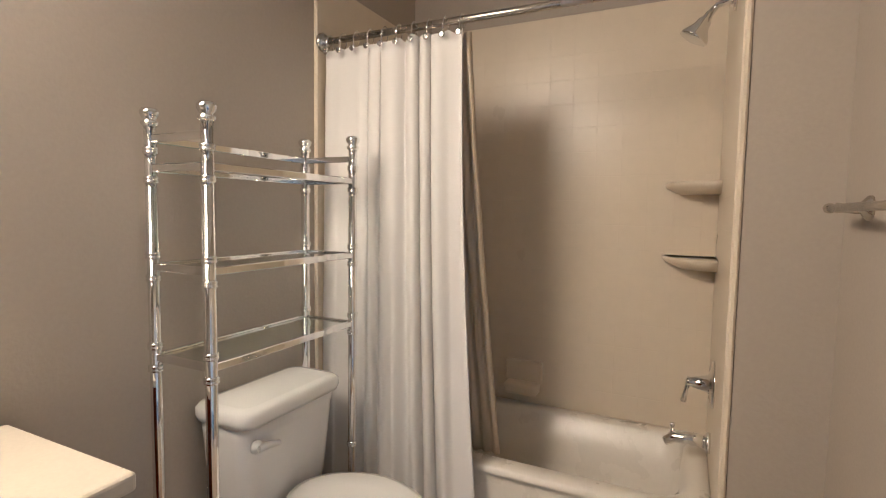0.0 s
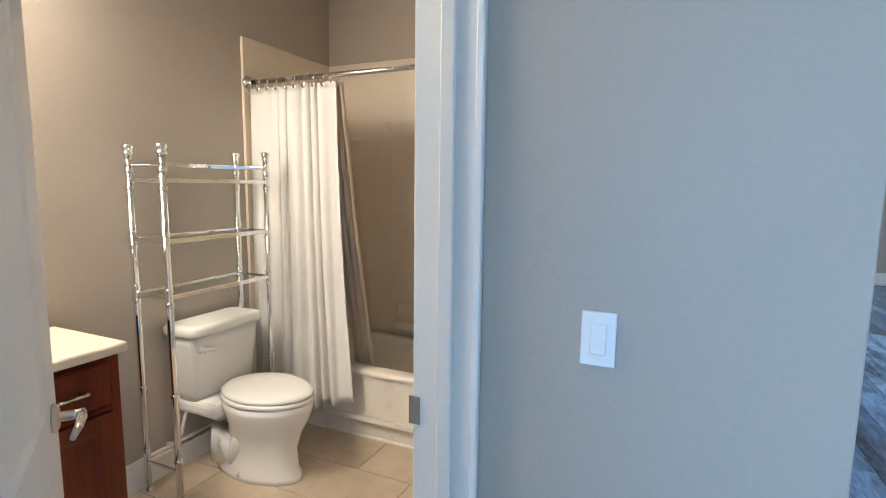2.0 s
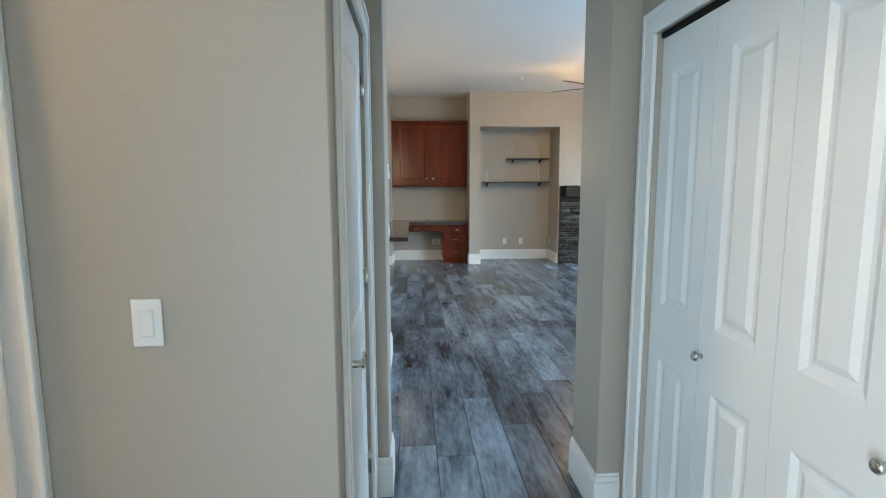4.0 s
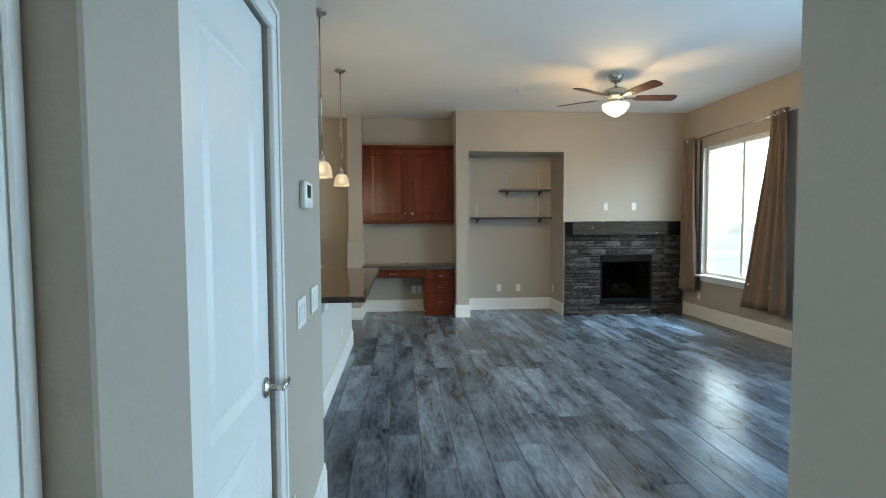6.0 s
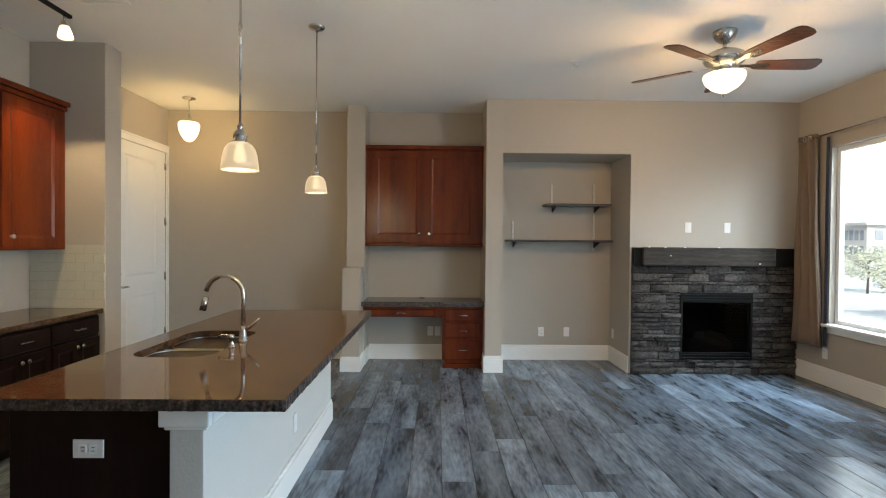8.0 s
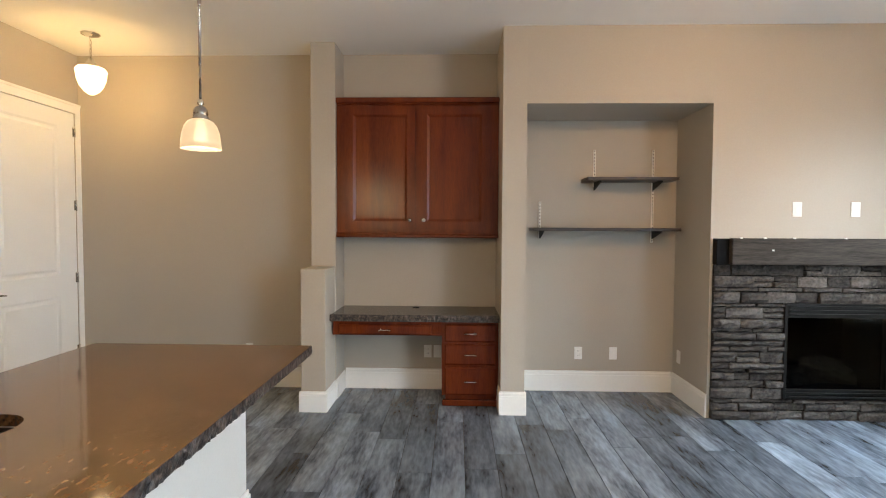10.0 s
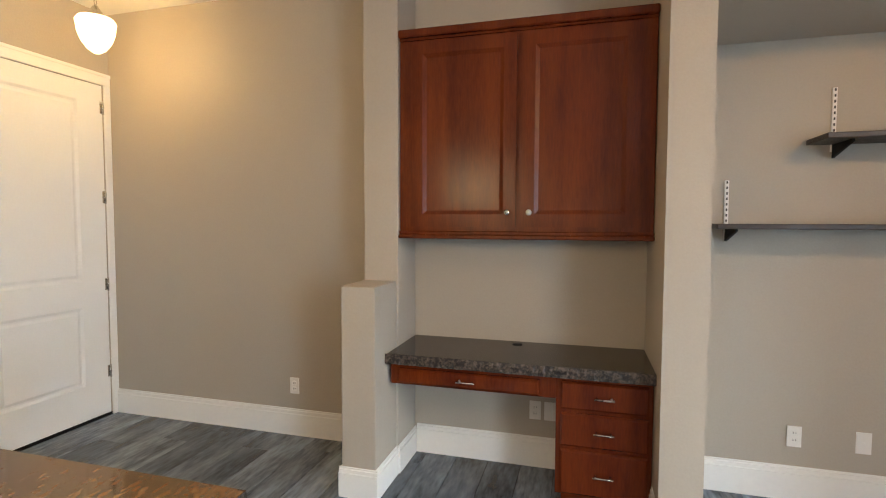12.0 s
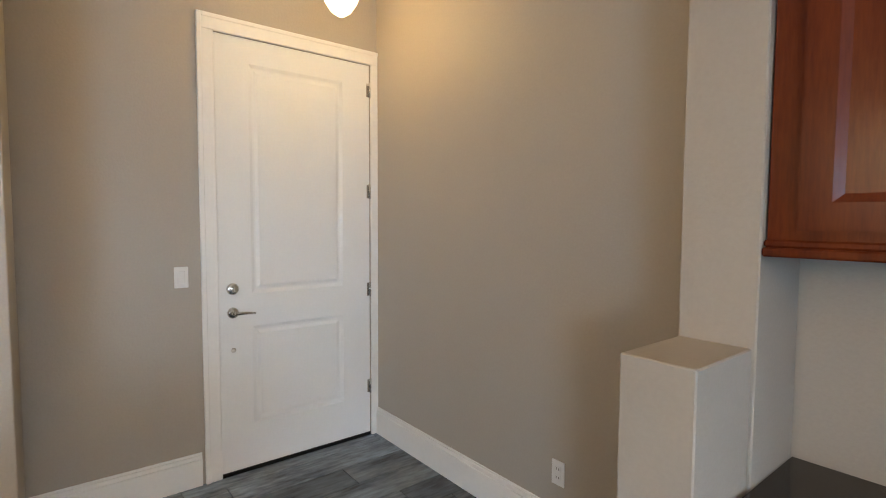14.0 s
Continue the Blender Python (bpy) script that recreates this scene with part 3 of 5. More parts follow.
# ---------------------------------------------------------------- fireplace
fire = thing("fireplace", (5.4, 8.6, 0), "dark stacked-stone gas fireplace with black firebox", "fireplace")
boxes("backing", [((4.47, 8.605, 0.0), (5.02, 8.6095, 1.225)), ((5.84, 8.605, 0.0), (6.345, 8.6095, 1.225)), ((5.02, 8.605, 0.925), (5.84, 8.6095, 1.225)), ((5.02, 8.605, 0), (5.84, 8.6095, 0.165))], MORTAR, fire)
boxes("surround", [((5.015, 8.57, 0.17), (5.042, 8.604, 0.925)), ((5.815, 8.57, 0.17), (5.84, 8.604, 0.925)), ((5.042, 8.575, 0.815), (5.815, 8.604, 0.925)), ((5.042, 8.575, 0.17), (5.815, 8.604, 0.25))], BLACK, fire, "black metal firebox surround", 0.003)
boxes("firebox_lining", [((5.042, 8.64, 0.192), (5.052, 9.045, 0.898)), ((5.808, 8.64, 0.192), (5.818, 9.045, 0.898)), ((5.052, 9.035, 0.192), (5.808, 9.045, 0.898)), ((5.052, 8.64, 0.192), (5.808, 9.035, 0.202)), ((5.052, 8.64, 0.888), (5.808, 9.035, 0.898))], BLACK, fire, "black firebox lining")
for ends, rad in ((((5.16, 8.74, 0.27), (5.46, 8.80, 0.30), (5.70, 8.76, 0.28)), 0.05), (((5.20, 8.88, 0.29), (5.45, 8.90, 0.32), (5.66, 8.86, 0.30)), 0.055), (((5.28, 8.72, 0.36), (5.36, 8.84, 0.40), (5.44, 8.92, 0.40)), 0.04), (((5.62, 8.70, 0.35), (5.56, 8.80, 0.40), (5.52, 8.90, 0.42)), 0.036)):
    bm = bmesh.new()
    tube(bm, ends, [rad, rad * 1.12, rad * 0.85], 12)
    part("log", bm, LOG, fire, "grey ceramic fire log")
for z in (0.835, 0.865, 0.895, 0.185, 0.215):
    boxes("louvre", [((5.045, 8.560, z), (5.812, 8.575, z + 0.012))], BLACK, fire, bevel=0.003)
boxes("glass_front", [((5.042, 8.594, 0.25), (5.815, 8.600, 0.815))], DARKGLASS, fire, "smoked firebox glass")
mant = thing("mantel", (5.4, 8.55, 1.23), "dark weathered timber mantel beam above the stone", "mantel")
# black backing; past the beam's right end it also stands for curtain shade
boxes("shelf_back_and_shade", [((4.465, 8.545, 1.228), (6.34, 8.609, 1.432))], BLACK, mant, bevel=0.003)
boxes("beam", [((4.555, 8.49, 1.232), (6.04, 8.545, 1.436))], MANTEL, mant, bevel=0.006)
for x, z in ((4.62, 1.438), (4.80, 1.438), (5.02, 1.438), (5.40, 1.438), (4.86, 1.345), (5.86, 1.26)):
    boxes("clip", [((x - 0.008, 8.486, z - 0.006), (x + 0.008, 8.500, z + 0.005))], PLASTIC, mant, "small white cable clip", 0.001)

# niche shelves on slotted standards
shelves = thing("wall_shelf", (3.75, 9.1, 1.47), "dark wood shelves on white slotted wall standards", "shelf")
for x, z0, z1 in ((3.21, 1.42, 1.75), (3.70, 1.89, 2.22), (4.23, 1.38, 2.22)):
    s = boxes("standard", [((x - 0.010, 9.236, z0), (x + 0.010, 9.25, z1))], PLASTIC, shelves, "white slotted metal standard", 0.001)
    n = int((z1 - z0) / 0.03)
    boxes("slots", [((x - 0.004, 9.2345, z0 + 0.012 + k * 0.03), (x + 0.004, 9.237, z0 + 0.026 + k * 0.03)) for k in range(n)], PLUGHOLE, s)
for x, z in ((3.21, 1.485), (4.23, 1.485), (3.70, 1.925), (4.23, 1.925)):
    bm = bmesh.new()
    loft(bm, [[(x - 0.006, 9.235, z), (x + 0.006, 9.235, z), (x + 0.006, 9.235, z - 0.07), (x - 0.006, 9.235, z - 0.07)], [(x - 0.006, 9.03, z), (x + 0.006, 9.03, z), (x + 0.006, 9.03, z - 0.012), (x - 0.006, 9.03, z - 0.012)]], smooth=False)
    part("bracket", bm, BLACK, shelves)
boxes("shelf_board", [((3.11, 8.985, 1.485), (4.385, 9.232, 1.512))], SHELFW, shelves, bevel=0.003)
boxes("shelf_board", [((3.575, 8.985, 1.925), (4.36, 9.232, 1.952))], SHELFW, shelves, bevel=0.003)

# ---------------------------------------------------------------- desk alcove


def cabinet_door(parent, m, u, v, w, h, n, material=CHERRY, s=0.07):
    mm = m @ Matrix.Translation((u, n, v))
    bm = bmesh.new()
    box(bm, (0, 0, 0), (w, 0.008, h), mm)
    stiles(bm, mm, w, h, 0.008, 0.022, [(s, w - s, s, h - s)], raised=False)
    return part("door", bm, material, parent), mm


def drawer_front(parent, m, u, v, w, h, n, material=CHERRY, handle=True):
    mm = m @ Matrix.Translation((u, n, v))
    bm = bmesh.new()
    box(bm, (0, 0, 0), (w, 0.012, h), mm, 0.002)
    frustum(bm, mm, 0.0, w, 0.0, h, 0.012, 0.022, 0.010)
    d = part("drawer_front", bm, material, parent)
    if handle:
        pull(d, mm, w / 2, h / 2, 0.022)
    return d


up = thing("upper_cabinet", (2.1, 9.1, 1.42), "cherry-stained two-door wall cabinet above the desk", "cabinet")
boxes("body", [((1.405, 8.955, 1.45), (2.805, 9.248, 2.56))], CHERRY, up, bevel=0.002)
boxes("crown", [((1.402, 8.925, 2.575), (2.808, 9.248, 2.62)), ((1.402, 8.94, 2.56), (2.808, 9.248, 2.575))], CHERRY, up, bevel=0.006)
boxes("light_rail", [((1.402, 8.928, 1.42), (2.808, 8.96, 1.445)), ((1.402, 8.94, 1.445), (2.808, 8.96, 1.465))], CHERRY, up, bevel=0.005)
um = frame_at("-y", 1.405, 8.955, 1.42)
d, dm = cabinet_door(up, um, 0.075, 0.07, 0.61, 1.055, 0)
knob(d, dm, 0.565, 0.08, 0.022)
d, dm = cabinet_door(up, um, 0.715, 0.07, 0.61, 1.055, 0)
knob(d, dm, 0.045, 0.08, 0.022)
bm = bmesh.new()
box(bm, (2.33, 9.06, 1.425), (2.46, 9.12, 1.45), bevel=0.004)
tagged(part("under_cabinet_light", bm, PLASTIC), "small white light under the wall cabinet", "lamp")


def rough_edge(bm, x0, x1, y, z0, z1, out=(0, -1), seed=3, step=0.012):
    """A chiselled stone edge as a bumpy strip."""
    rng = random.Random(seed)
    n = int(abs(x1 - x0) / step)
    rows = []
    for k in range(4):
        z = z0 + (z1 - z0) * k / 3
        row = []
        for i in range(n + 1):
            t = x0 + (x1 - x0) * i / n
            o = 0.0 if k in (3,) else rng.uniform(0.0, 0.006)
            p = (t + out[0] * o, y + out[1] * o, z) if out[0] == 0 else (y + out[0] * o, t, z)
            row.append(bm.verts.new(p))
        rows.append(row)
    for a, b in zip(rows, rows[1:]):
        for i in range(n):
            bm.faces.new((a[i], a[i + 1], b[i + 1], b[i]))


desk = thing("built_in_desk", (2.1, 9.0, 0), "cherry built-in desk with dark granite top", "desk")
boxes("worktop", [((1.402, 8.745, 0.730), (2.808, 9.248, 0.778))], GRANITE_D, desk, "dark speckled granite top", 0.002)
bm = bmesh.new()
rough_edge(bm, 1.392, 2.808, 8.743, 0.722, 0.778)
part("chiselled_edge", bm, EDGE, desk)
boxes("apron", [((1.405, 8.80, 0.595), (2.33, 8.82, 0.729)), ((1.405, 8.82, 0.595), (1.425, 9.24, 0.72))], CHERRY, desk, bevel=0.002)
boxes("pedestal", [((2.33, 8.80, 0.09), (2.805, 9.24, 0.729)), ((2.36, 8.83, 0.0), (2.80, 9.24, 0.09))], CHERRY, desk, bevel=0.002)
boxes("plinth", [((2.335, 8.79, 0.0), (2.805, 8.83, 0.05))], CHERRY, desk, bevel=0.006)
dm = frame_at("-y", 1.405, 8.80, 0)
drawer_front(desk, dm, 0.05, 0.605, 0.79, 0.085, 0)
for v, h in ((0.55, 0.145), (0.355, 0.175), (0.10, 0.235)):
    drawer_front(desk, dm, 0.95, v, 0.43, h, 0)
bm = bmesh.new()
lathe(bm, [(0.03, 0), (0.03, 0.003), (0.024, 0.004), (0.001, 0.002)], (2.08, 9.17, 0.7785), seg=18)
tagged(part("cable_grommet", bm, BLACK), "black cable grommet set in the desk top", "grommet")

# ---------------------------------------------------------------- kitchen island
isl = thing("kitchen_island", (1.15, 6.05, 0), "kitchen island with dark cabinets and painted pony wall", "island")
boxes("cabinet_body", [((0.66, 4.86, 0.09), (1.273, 7.02, 0.855)), ((0.72, 4.90, 0.0), (1.273, 6.98, 0.09))], ESPRESSO, isl, bevel=0.002)
boxes("end_panel", [((0.655, 4.835, 0.0), (1.273, 4.86, 0.858))], ESPRESSO, isl, bevel=0.002)
boxes("pony_wall", [((1.275, 4.80, 0.0), (1.40, 7.05, 0.858))], PONY, isl, "pale grey pony wall", 0.002)
boxes("corbel_trim", [((1.25, 4.765, 0.785), (1.435, 4.80, 0.858)), ((1.40, 4.80, 0.785), (1.435, 4.95, 0.858)), ((1.262, 4.782, 0.768), (1.42, 4.80, 0.785))], TRIM, isl, "white cap trim", 0.004)
bm = bmesh.new()
for a, b in (((1.40, 4.80, 0), (1.415, 7.065, 0.15)), ((1.40, 4.80, 0.15), (1.409, 7.059, 0.175)), ((1.275, 4.785, 0), (1.415, 4.80, 0.15)), ((1.275, 4.79, 0.15), (1.409, 4.80, 0.175)), ((1.30, 7.05, 0), (1.40, 7.065, 0.15))):
    box(bm, a, b, bevel=0.002)
part("baseboard", bm, TRIM, isl)
# granite slab with the sink's cut-out
sx0, sx1, sy0, sy1 = 0.745, 1.15, 5.38, 6.12
bm = bmesh.new()
rings = []
IX0, IX1, IY0, IY1 = 0.60, 1.72, 4.73, 7.10


def sink_hole(z):
    """Rounded cut-out of the sink, and the slab's rim met along the same rays."""
    hole, rim = [], []
    cx, cy = (sx0 + sx1) / 2, (sy0 + sy1) / 2
    for px, py, a0 in ((sx1 - 0.11, sy1 - 0.11, 0), (sx0 + 0.11, sy1 - 0.11, 90), (sx0 + 0.11, sy0 + 0.11, 180), (sx1 - 0.11, sy0 + 0.11, 270)):
        corner = (IX1 if px > cx else IX0, IY1 if py > cy else IY0)
        for k in range(9):
            a = radians(a0 + k * 11.25)
            hole.append((px + 0.11 * math.cos(a), py + 0.11 * math.sin(a), z))
            edge = abs(k - 4) / 4
            side = (k < 4) == (a0 in (0, 180))
            rim.append((corner[0], corner[1] + (cy - corner[1]) * 0.5 * edge, z) if side else (corner[0] + (cx - corner[0]) * 0.5 * edge, corner[1], z))
    return rim, hole


for z in (0.862, 0.90):
    for loop in sink_hole(z):
        rings.append([bm.verts.new(p) for p in loop])
for a, b in ((rings[0], rings[1]), (rings[2], rings[3]), (rings[0], rings[2]), (rings[1], rings[3])):
    for k in range(36):
        bm.faces.new((a[k], a[(k + 1) % 36], b[(k + 1) % 36], b[k]))
part("worktop", bm, GRANITE, isl, "polished brown granite top")
bm = bmesh.new()
rough_edge(bm, IY0, IY1, IX1, 0.858, 0.899, (1, 0), 5)
rough_edge(bm, IX0, IX1 + 0.005, IY0, 0.858, 0.899, (0, -1), 6)
part("chiselled_edge", bm, EDGE, isl)
sink = thing("kitchen_sink", (0.93, 5.75, 0.7), "stainless steel double-bowl undermount sink", "sink")
for y0, y1 in ((sy0 - 0.005, 5.735), (5.765, sy1 + 0.005)):
    bm = bmesh.new()

    def ring(z, inset, r=0.10):
        pts = []
        for cx, cy, a0 in ((sx1 + 0.005 - inset - r, y1 - inset - r, 0), (sx0 - 0.005 + inset + r, y1 - inset - r, 90), (sx0 - 0.005 + inset + r, y0 + inset + r, 180), (sx1 + 0.005 - inset - r, y0 + inset + r, 270)):
            for k in range(5):
                a = radians(a0 + k * 22.5)
                pts.append((cx + r * math.cos(a), cy + r * math.sin(a), z))
        return pts
    loft(bm, [ring(0.861, 0), ring(0.75, 0.006), ring(0.70, 0.015), ring(0.685, 0.04)], caps=False)
    bm.faces.new([bm.verts.new(p) for p in ring(0.685, 0.04)])
    b = part("bowl", bm, STEEL, sink)
    bm = bmesh.new()
    lathe(bm, [(0.04, 0.0), (0.04, 0.003), (0.03, 0.004), (0.005, 0.002)], (0.93, (y0 + y1) / 2, 0.686), seg=16)
    part("drain", bm, STEEL, b)
boxes("divider", [((sx0 - 0.005, 5.735, 0.69), (sx1 + 0.005, 5.765, 0.858))], STEEL, sink, bevel=0.008)

fau = thing("kitchen_faucet", (1.17, 5.78, 0.90), "brushed nickel gooseneck kitchen faucet", "faucet")
bm = bmesh.new()
lathe(bm, [(0.028, 0.0), (0.028, 0.008), (0.022, 0.014), (0.019, 0.06), (0.016, 0.09)], (1.17, 5.78, 0.90), seg=18)
pts = [(1.17, 5.78, 0.98), (1.17, 5.78, 1.16)]
for k in range(0, 15):
    a = radians(k * 12)
    pts.append((1.17 - 0.105 + 0.105 * math.cos(a), 5.78, 1.16 + 0.11 * math.sin(a)))
tube(bm, pts, 0.0125, 12)
part("neck", bm, NICKEL, fau)
bm = bmesh.new()
tube(bm, [(0.962, 5.78, 1.15), (0.950, 5.78, 1.11), (0.942, 5.78, 1.075)], [0.014, 0.018, 0.019], 12)
part("spray_head", bm, NICKEL, fau)
bm = bmesh.new()
tube(bm, [(1.18, 5.78, 0.965), (1.215, 5.77, 0.985), (1.27, 5.755, 1.035)], [0.010, 0.009, 0.005], 10)
part("handle", bm, NICKEL, fau)
soap = thing("soap_dispenser", (1.17, 5.62, 0.90), "brushed nickel soap dispenser beside the faucet", "soap dispenser")
bm = bmesh.new()
lathe(bm, [(0.020, 0.0), (0.020, 0.006), (0.013, 0.012), (0.013, 0.045), (0.016, 0.05), (0.016, 0.065), (0.004, 0.07)], (1.17, 5.62, 0.90), seg=16)
part("pump", bm, NICKEL, soap)
bm = bmesh.new()
tube(bm, [(1.17, 5.62, 0.963), (1.12, 5.62, 0.966), (1.10, 5.62, 0.955)], 0.005, 8)
part("spout", bm, NICKEL, soap)

# ---------------------------------------------------------------- kitchen run along the west wall
run = thing("base_cabinet", (-0.8, 6.0, 0), "espresso-stained kitchen base cabinets with drawers", "cabinet")
boxes("body", [((-1.095, 4.5, 0.09), (-0.535, 7.115, 0.86)), ((-1.095, 4.5, 0.0), (-0.60, 7.115, 0.09))], ESPRESSO, run, bevel=0.002)
km = frame_at("+x", -0.535, 4.5, 0)
for k in range(5):
    u = 0.02 + k * 0.52
    drawer_front(run, km, u, 0.70, 0.50, 0.14, 0, ESPRESSO)
    for j in (0, 1):
        d, dm = cabinet_door(run, km, u + j * 0.252, 0.11, 0.246, 0.57, 0, ESPRESSO, 0.05)
        knob(d, dm, 0.22 if j == 0 else 0.026, 0.53, 0.022)
bm = bmesh.new()
box(bm, (-1.095, 4.5, 0.862), (-0.49, 7.117, 0.90), bevel=0.004)
tagged(part("kitchen_worktop", bm, GRANITE), "polished brown granite kitchen worktop", "worktop")
for y, wide, leaves in ((6.462, 0.65, ((0.02, 0.555, 0.07),)), (5.70, 0.76, ((0.006, 0.37, 0.33), (0.38, 0.37, 0.04)))):
    c = thing("kitchen_wall_cabinet", (-0.94, y + wide / 2, 1.385), "cherry-stained kitchen wall cabinet with crown", "cabinet", "kitchen wall cabinets")
    boxes("body", [((-1.095, y, 1.385), (-0.80, y + wide - 0.004, 2.51))], CHERRY, c, bevel=0.002)
    boxes("crown", [((-1.095, y, 2.51), (-0.775, y + wide - 0.002, 2.545)), ((-1.095, y, 2.545), (-0.75, y + wide - 0.002, 2.585))], CHERRY, c, bevel=0.008)
    cm = frame_at("+x", -0.80, y, 1.385)
    for u, w, at in leaves:
        d, dm = cabinet_door(c, cm, u, 0.02, w, 1.09, 0)
        knob(d, dm, at, 0.08, 0.022)
sp = thing("backsplash", (-0.79, 7.115, 0.90), "pale tile kitchen backsplash on the divider wall", "backsplash", kind="structure")
bm = bmesh.new()
for r in range(7):
    for c in range(-1, 5):
        x0 = -1.095 + c * 0.15 + (0.075 if r % 2 else 0)
        x1 = min(x0 + 0.148, -0.485)
        x0 = max(x0, -1.095)
        if x1 - x0 > 0.02:
            box(bm, (x0, 7.112, 0.902 + r * 0.075), (x1, 7.12, 0.902 + r * 0.075 + 0.073))
part("tile", bm, SPLASH, sp)

# ---------------------------------------------------------------- lamps


def pendant(x, y, bottom, drop_top, label):
    root = thing("pendant_lamp", (x, y, H), label, "pendant lamp", "island pendants")
    bm = bmesh.new()
    lathe(bm, [(0.062, 0.0), (0.062, -0.008), (0.05, -0.02), (0.014, -0.032), (0.009, -0.045)], (x, y, H), seg=24)
    part("canopy", bm, NICKEL, root)
    bm = bmesh.new()
    tube(bm, [(x, y, H - 0.04), (x, y, bottom + 0.205)], 0.0055, 8)
    lathe(bm, [(0.007, -0.02), (0.009, -0.014), (0.009, 0.014), (0.007, 0.02)], (x, y, (H + bottom) / 2 + 0.0), seg=10)
    part("stem", bm, NICKEL, root)
    bm = bmesh.new()
    lathe(bm, [(0.006, 0.215), (0.013, 0.205), (0.013, 0.192), (0.009, 0.186), (0.020, 0.180), (0.029, 0.166), (0.031, 0.150), (0.029, 0.138), (0.035, 0.132), (0.035, 0.122)], (x, y, bottom), seg=24)
    part("socket_cap", bm, NICKEL, root)
    bm = bmesh.new()
    outer = [(0.036, 0.126), (0.052, 0.117), (0.066, 0.098), (0.075, 0.07), (0.080, 0.035), (0.083, 0.0)]
    inner = [(0.079, 0.0), (0.076, 0.035), (0.071, 0.07), (0.062, 0.095), (0.048, 0.113), (0.03, 0.122)]
    lathe_open(bm, outer + inner, (x, y, bottom))
    ob = part("shade", bm, BELL, root, "lit frosted glass bell shade")
    ob.visible_shadow = False
    bm = bmesh.new()
    lathe(bm, [(0.012, 0.122), (0.013, 0.10), (0.022, 0.085), (0.027, 0.065), (0.024, 0.045), (0.012, 0.034), (0.001, 0.032)], (x, y, bottom), seg=18)
    ob = part("bulb", bm, BULB, root, "glowing lamp bulb")
    ob.visible_shadow = False


def lathe_open(bm, profile, centre, seg=28):
    c = Vector(centre)
    rings = [[bm.verts.new(c + Vector((r * math.cos(2 * math.pi * k / seg), r * math.sin(2 * math.pi * k / seg), h))) for k in range(seg)] for r, h in profile]
    for p, q in zip(rings, rings[1:]):
        for k in range(seg):
            f = bm.faces.new((p[k], p[(k + 1) % seg], q[(k + 1) % seg], q[k]))
            f.smooth = True


pendant(1.36, 5.24, 1.79, 0, "brushed nickel stem pendant with lit frosted glass shade")
pendant(1.34, 6.76, 1.835, 0, "brushed nickel stem pendant with lit frosted glass shade")

ent = thing("entry_pendant", (-0.58, 8.72, H), "small lit white glass pendant on nickel stem in the entry", "pendant lamp")
bm = bmesh.new()
lathe(bm, [(0.07, 0.0), (0.07, -0.008), (0.03, -0.022), (0.008, -0.03)], (-0.58, 8.72, H), seg=24)
part("canopy", bm, NICKEL, ent)
bm = bmesh.new()
for k in range(5):
    z = H - 0.04 - k * 0.034
    pts = [(-0.58 + (0.008 * math.cos(a) if k % 2 else 0), 8.72 + (0 if k % 2 else 0.008 * math.cos(a)), z + 0.02 * math.sin(a)) for a in (2 * math.pi * j / 10 for j in range(11))]
    tube(bm, pts, 0.0025, 6)
part("chain", bm, NICKEL, ent)
bm = bmesh.new()
lathe(bm, [(0.008, 0.075), (0.02, 0.06), (0.032, 0.04), (0.05, 0.012), (0.052, 0.0), (0.048, -0.004)], (-0.58, 8.72, 2.82), seg=28)
part("cap", bm, NICKEL, ent)
bm = bmesh.new()
lathe(bm, [(0.05, 0.0), (0.10, -0.008), (0.114, -0.03), (0.105, -0.10), (0.085, -0.155), (0.055, -0.20), (0.02, -0.225), (0.002, -0.228)], (-0.58, 8.72, 2.818), seg=28)
ob = part("shade", bm, SHADE, ent, "lit white glass bowl")
ob.visible_shadow = False

fan = thing("ceiling_fan", (4.435, 6.75, H), "brushed nickel ceiling fan with dark blades and lit bowl", "ceiling fan")
FX, FY = 4.435, 6.75
bm = bmesh.new()
lathe(bm, [(0.085, 0.0), (0.085, -0.02), (0.07, -0.06), (0.04, -0.085), (0.016, -0.09)], (FX, FY, H), seg=28)
part("canopy", bm, NICKEL, fan)
bm = bmesh.new()
tube(bm, [(FX, FY, H - 0.085), (FX, FY, 2.95)], 0.014, 12)
part("downrod", bm, NICKEL, fan)
bm = bmesh.new()
lathe(bm, [(0.025, 0.0), (0.045, -0.015), (0.10, -0.03), (0.138, -0.055), (0.15, -0.085), (0.135, -0.115), (0.09, -0.14), (0.075, -0.17), (0.085, -0.185)], (FX, FY, 2.965), seg=32)
part("motor_housing", bm, NICKEL, fan)
bm = bmesh.new()
lathe(bm, [(0.085, 0.01), (0.143, 0.0), (0.148, -0.018), (0.135, -0.058), (0.098, -0.10), (0.045, -0.13), (0.002, -0.146)], (FX, FY, 2.765), seg=32)
ob = part("light_bowl", bm, SHADE, fan, "lit frosted glass bowl")
ob.visible_shadow = False
bm = bmesh.new()
lathe(bm, [(0.012, 0.0), (0.014, -0.008), (0.008, -0.016), (0.010, -0.022), (0.002, -0.028)], (FX, FY, 2.618), seg=14)
part("finial", bm, NICKEL, fan)
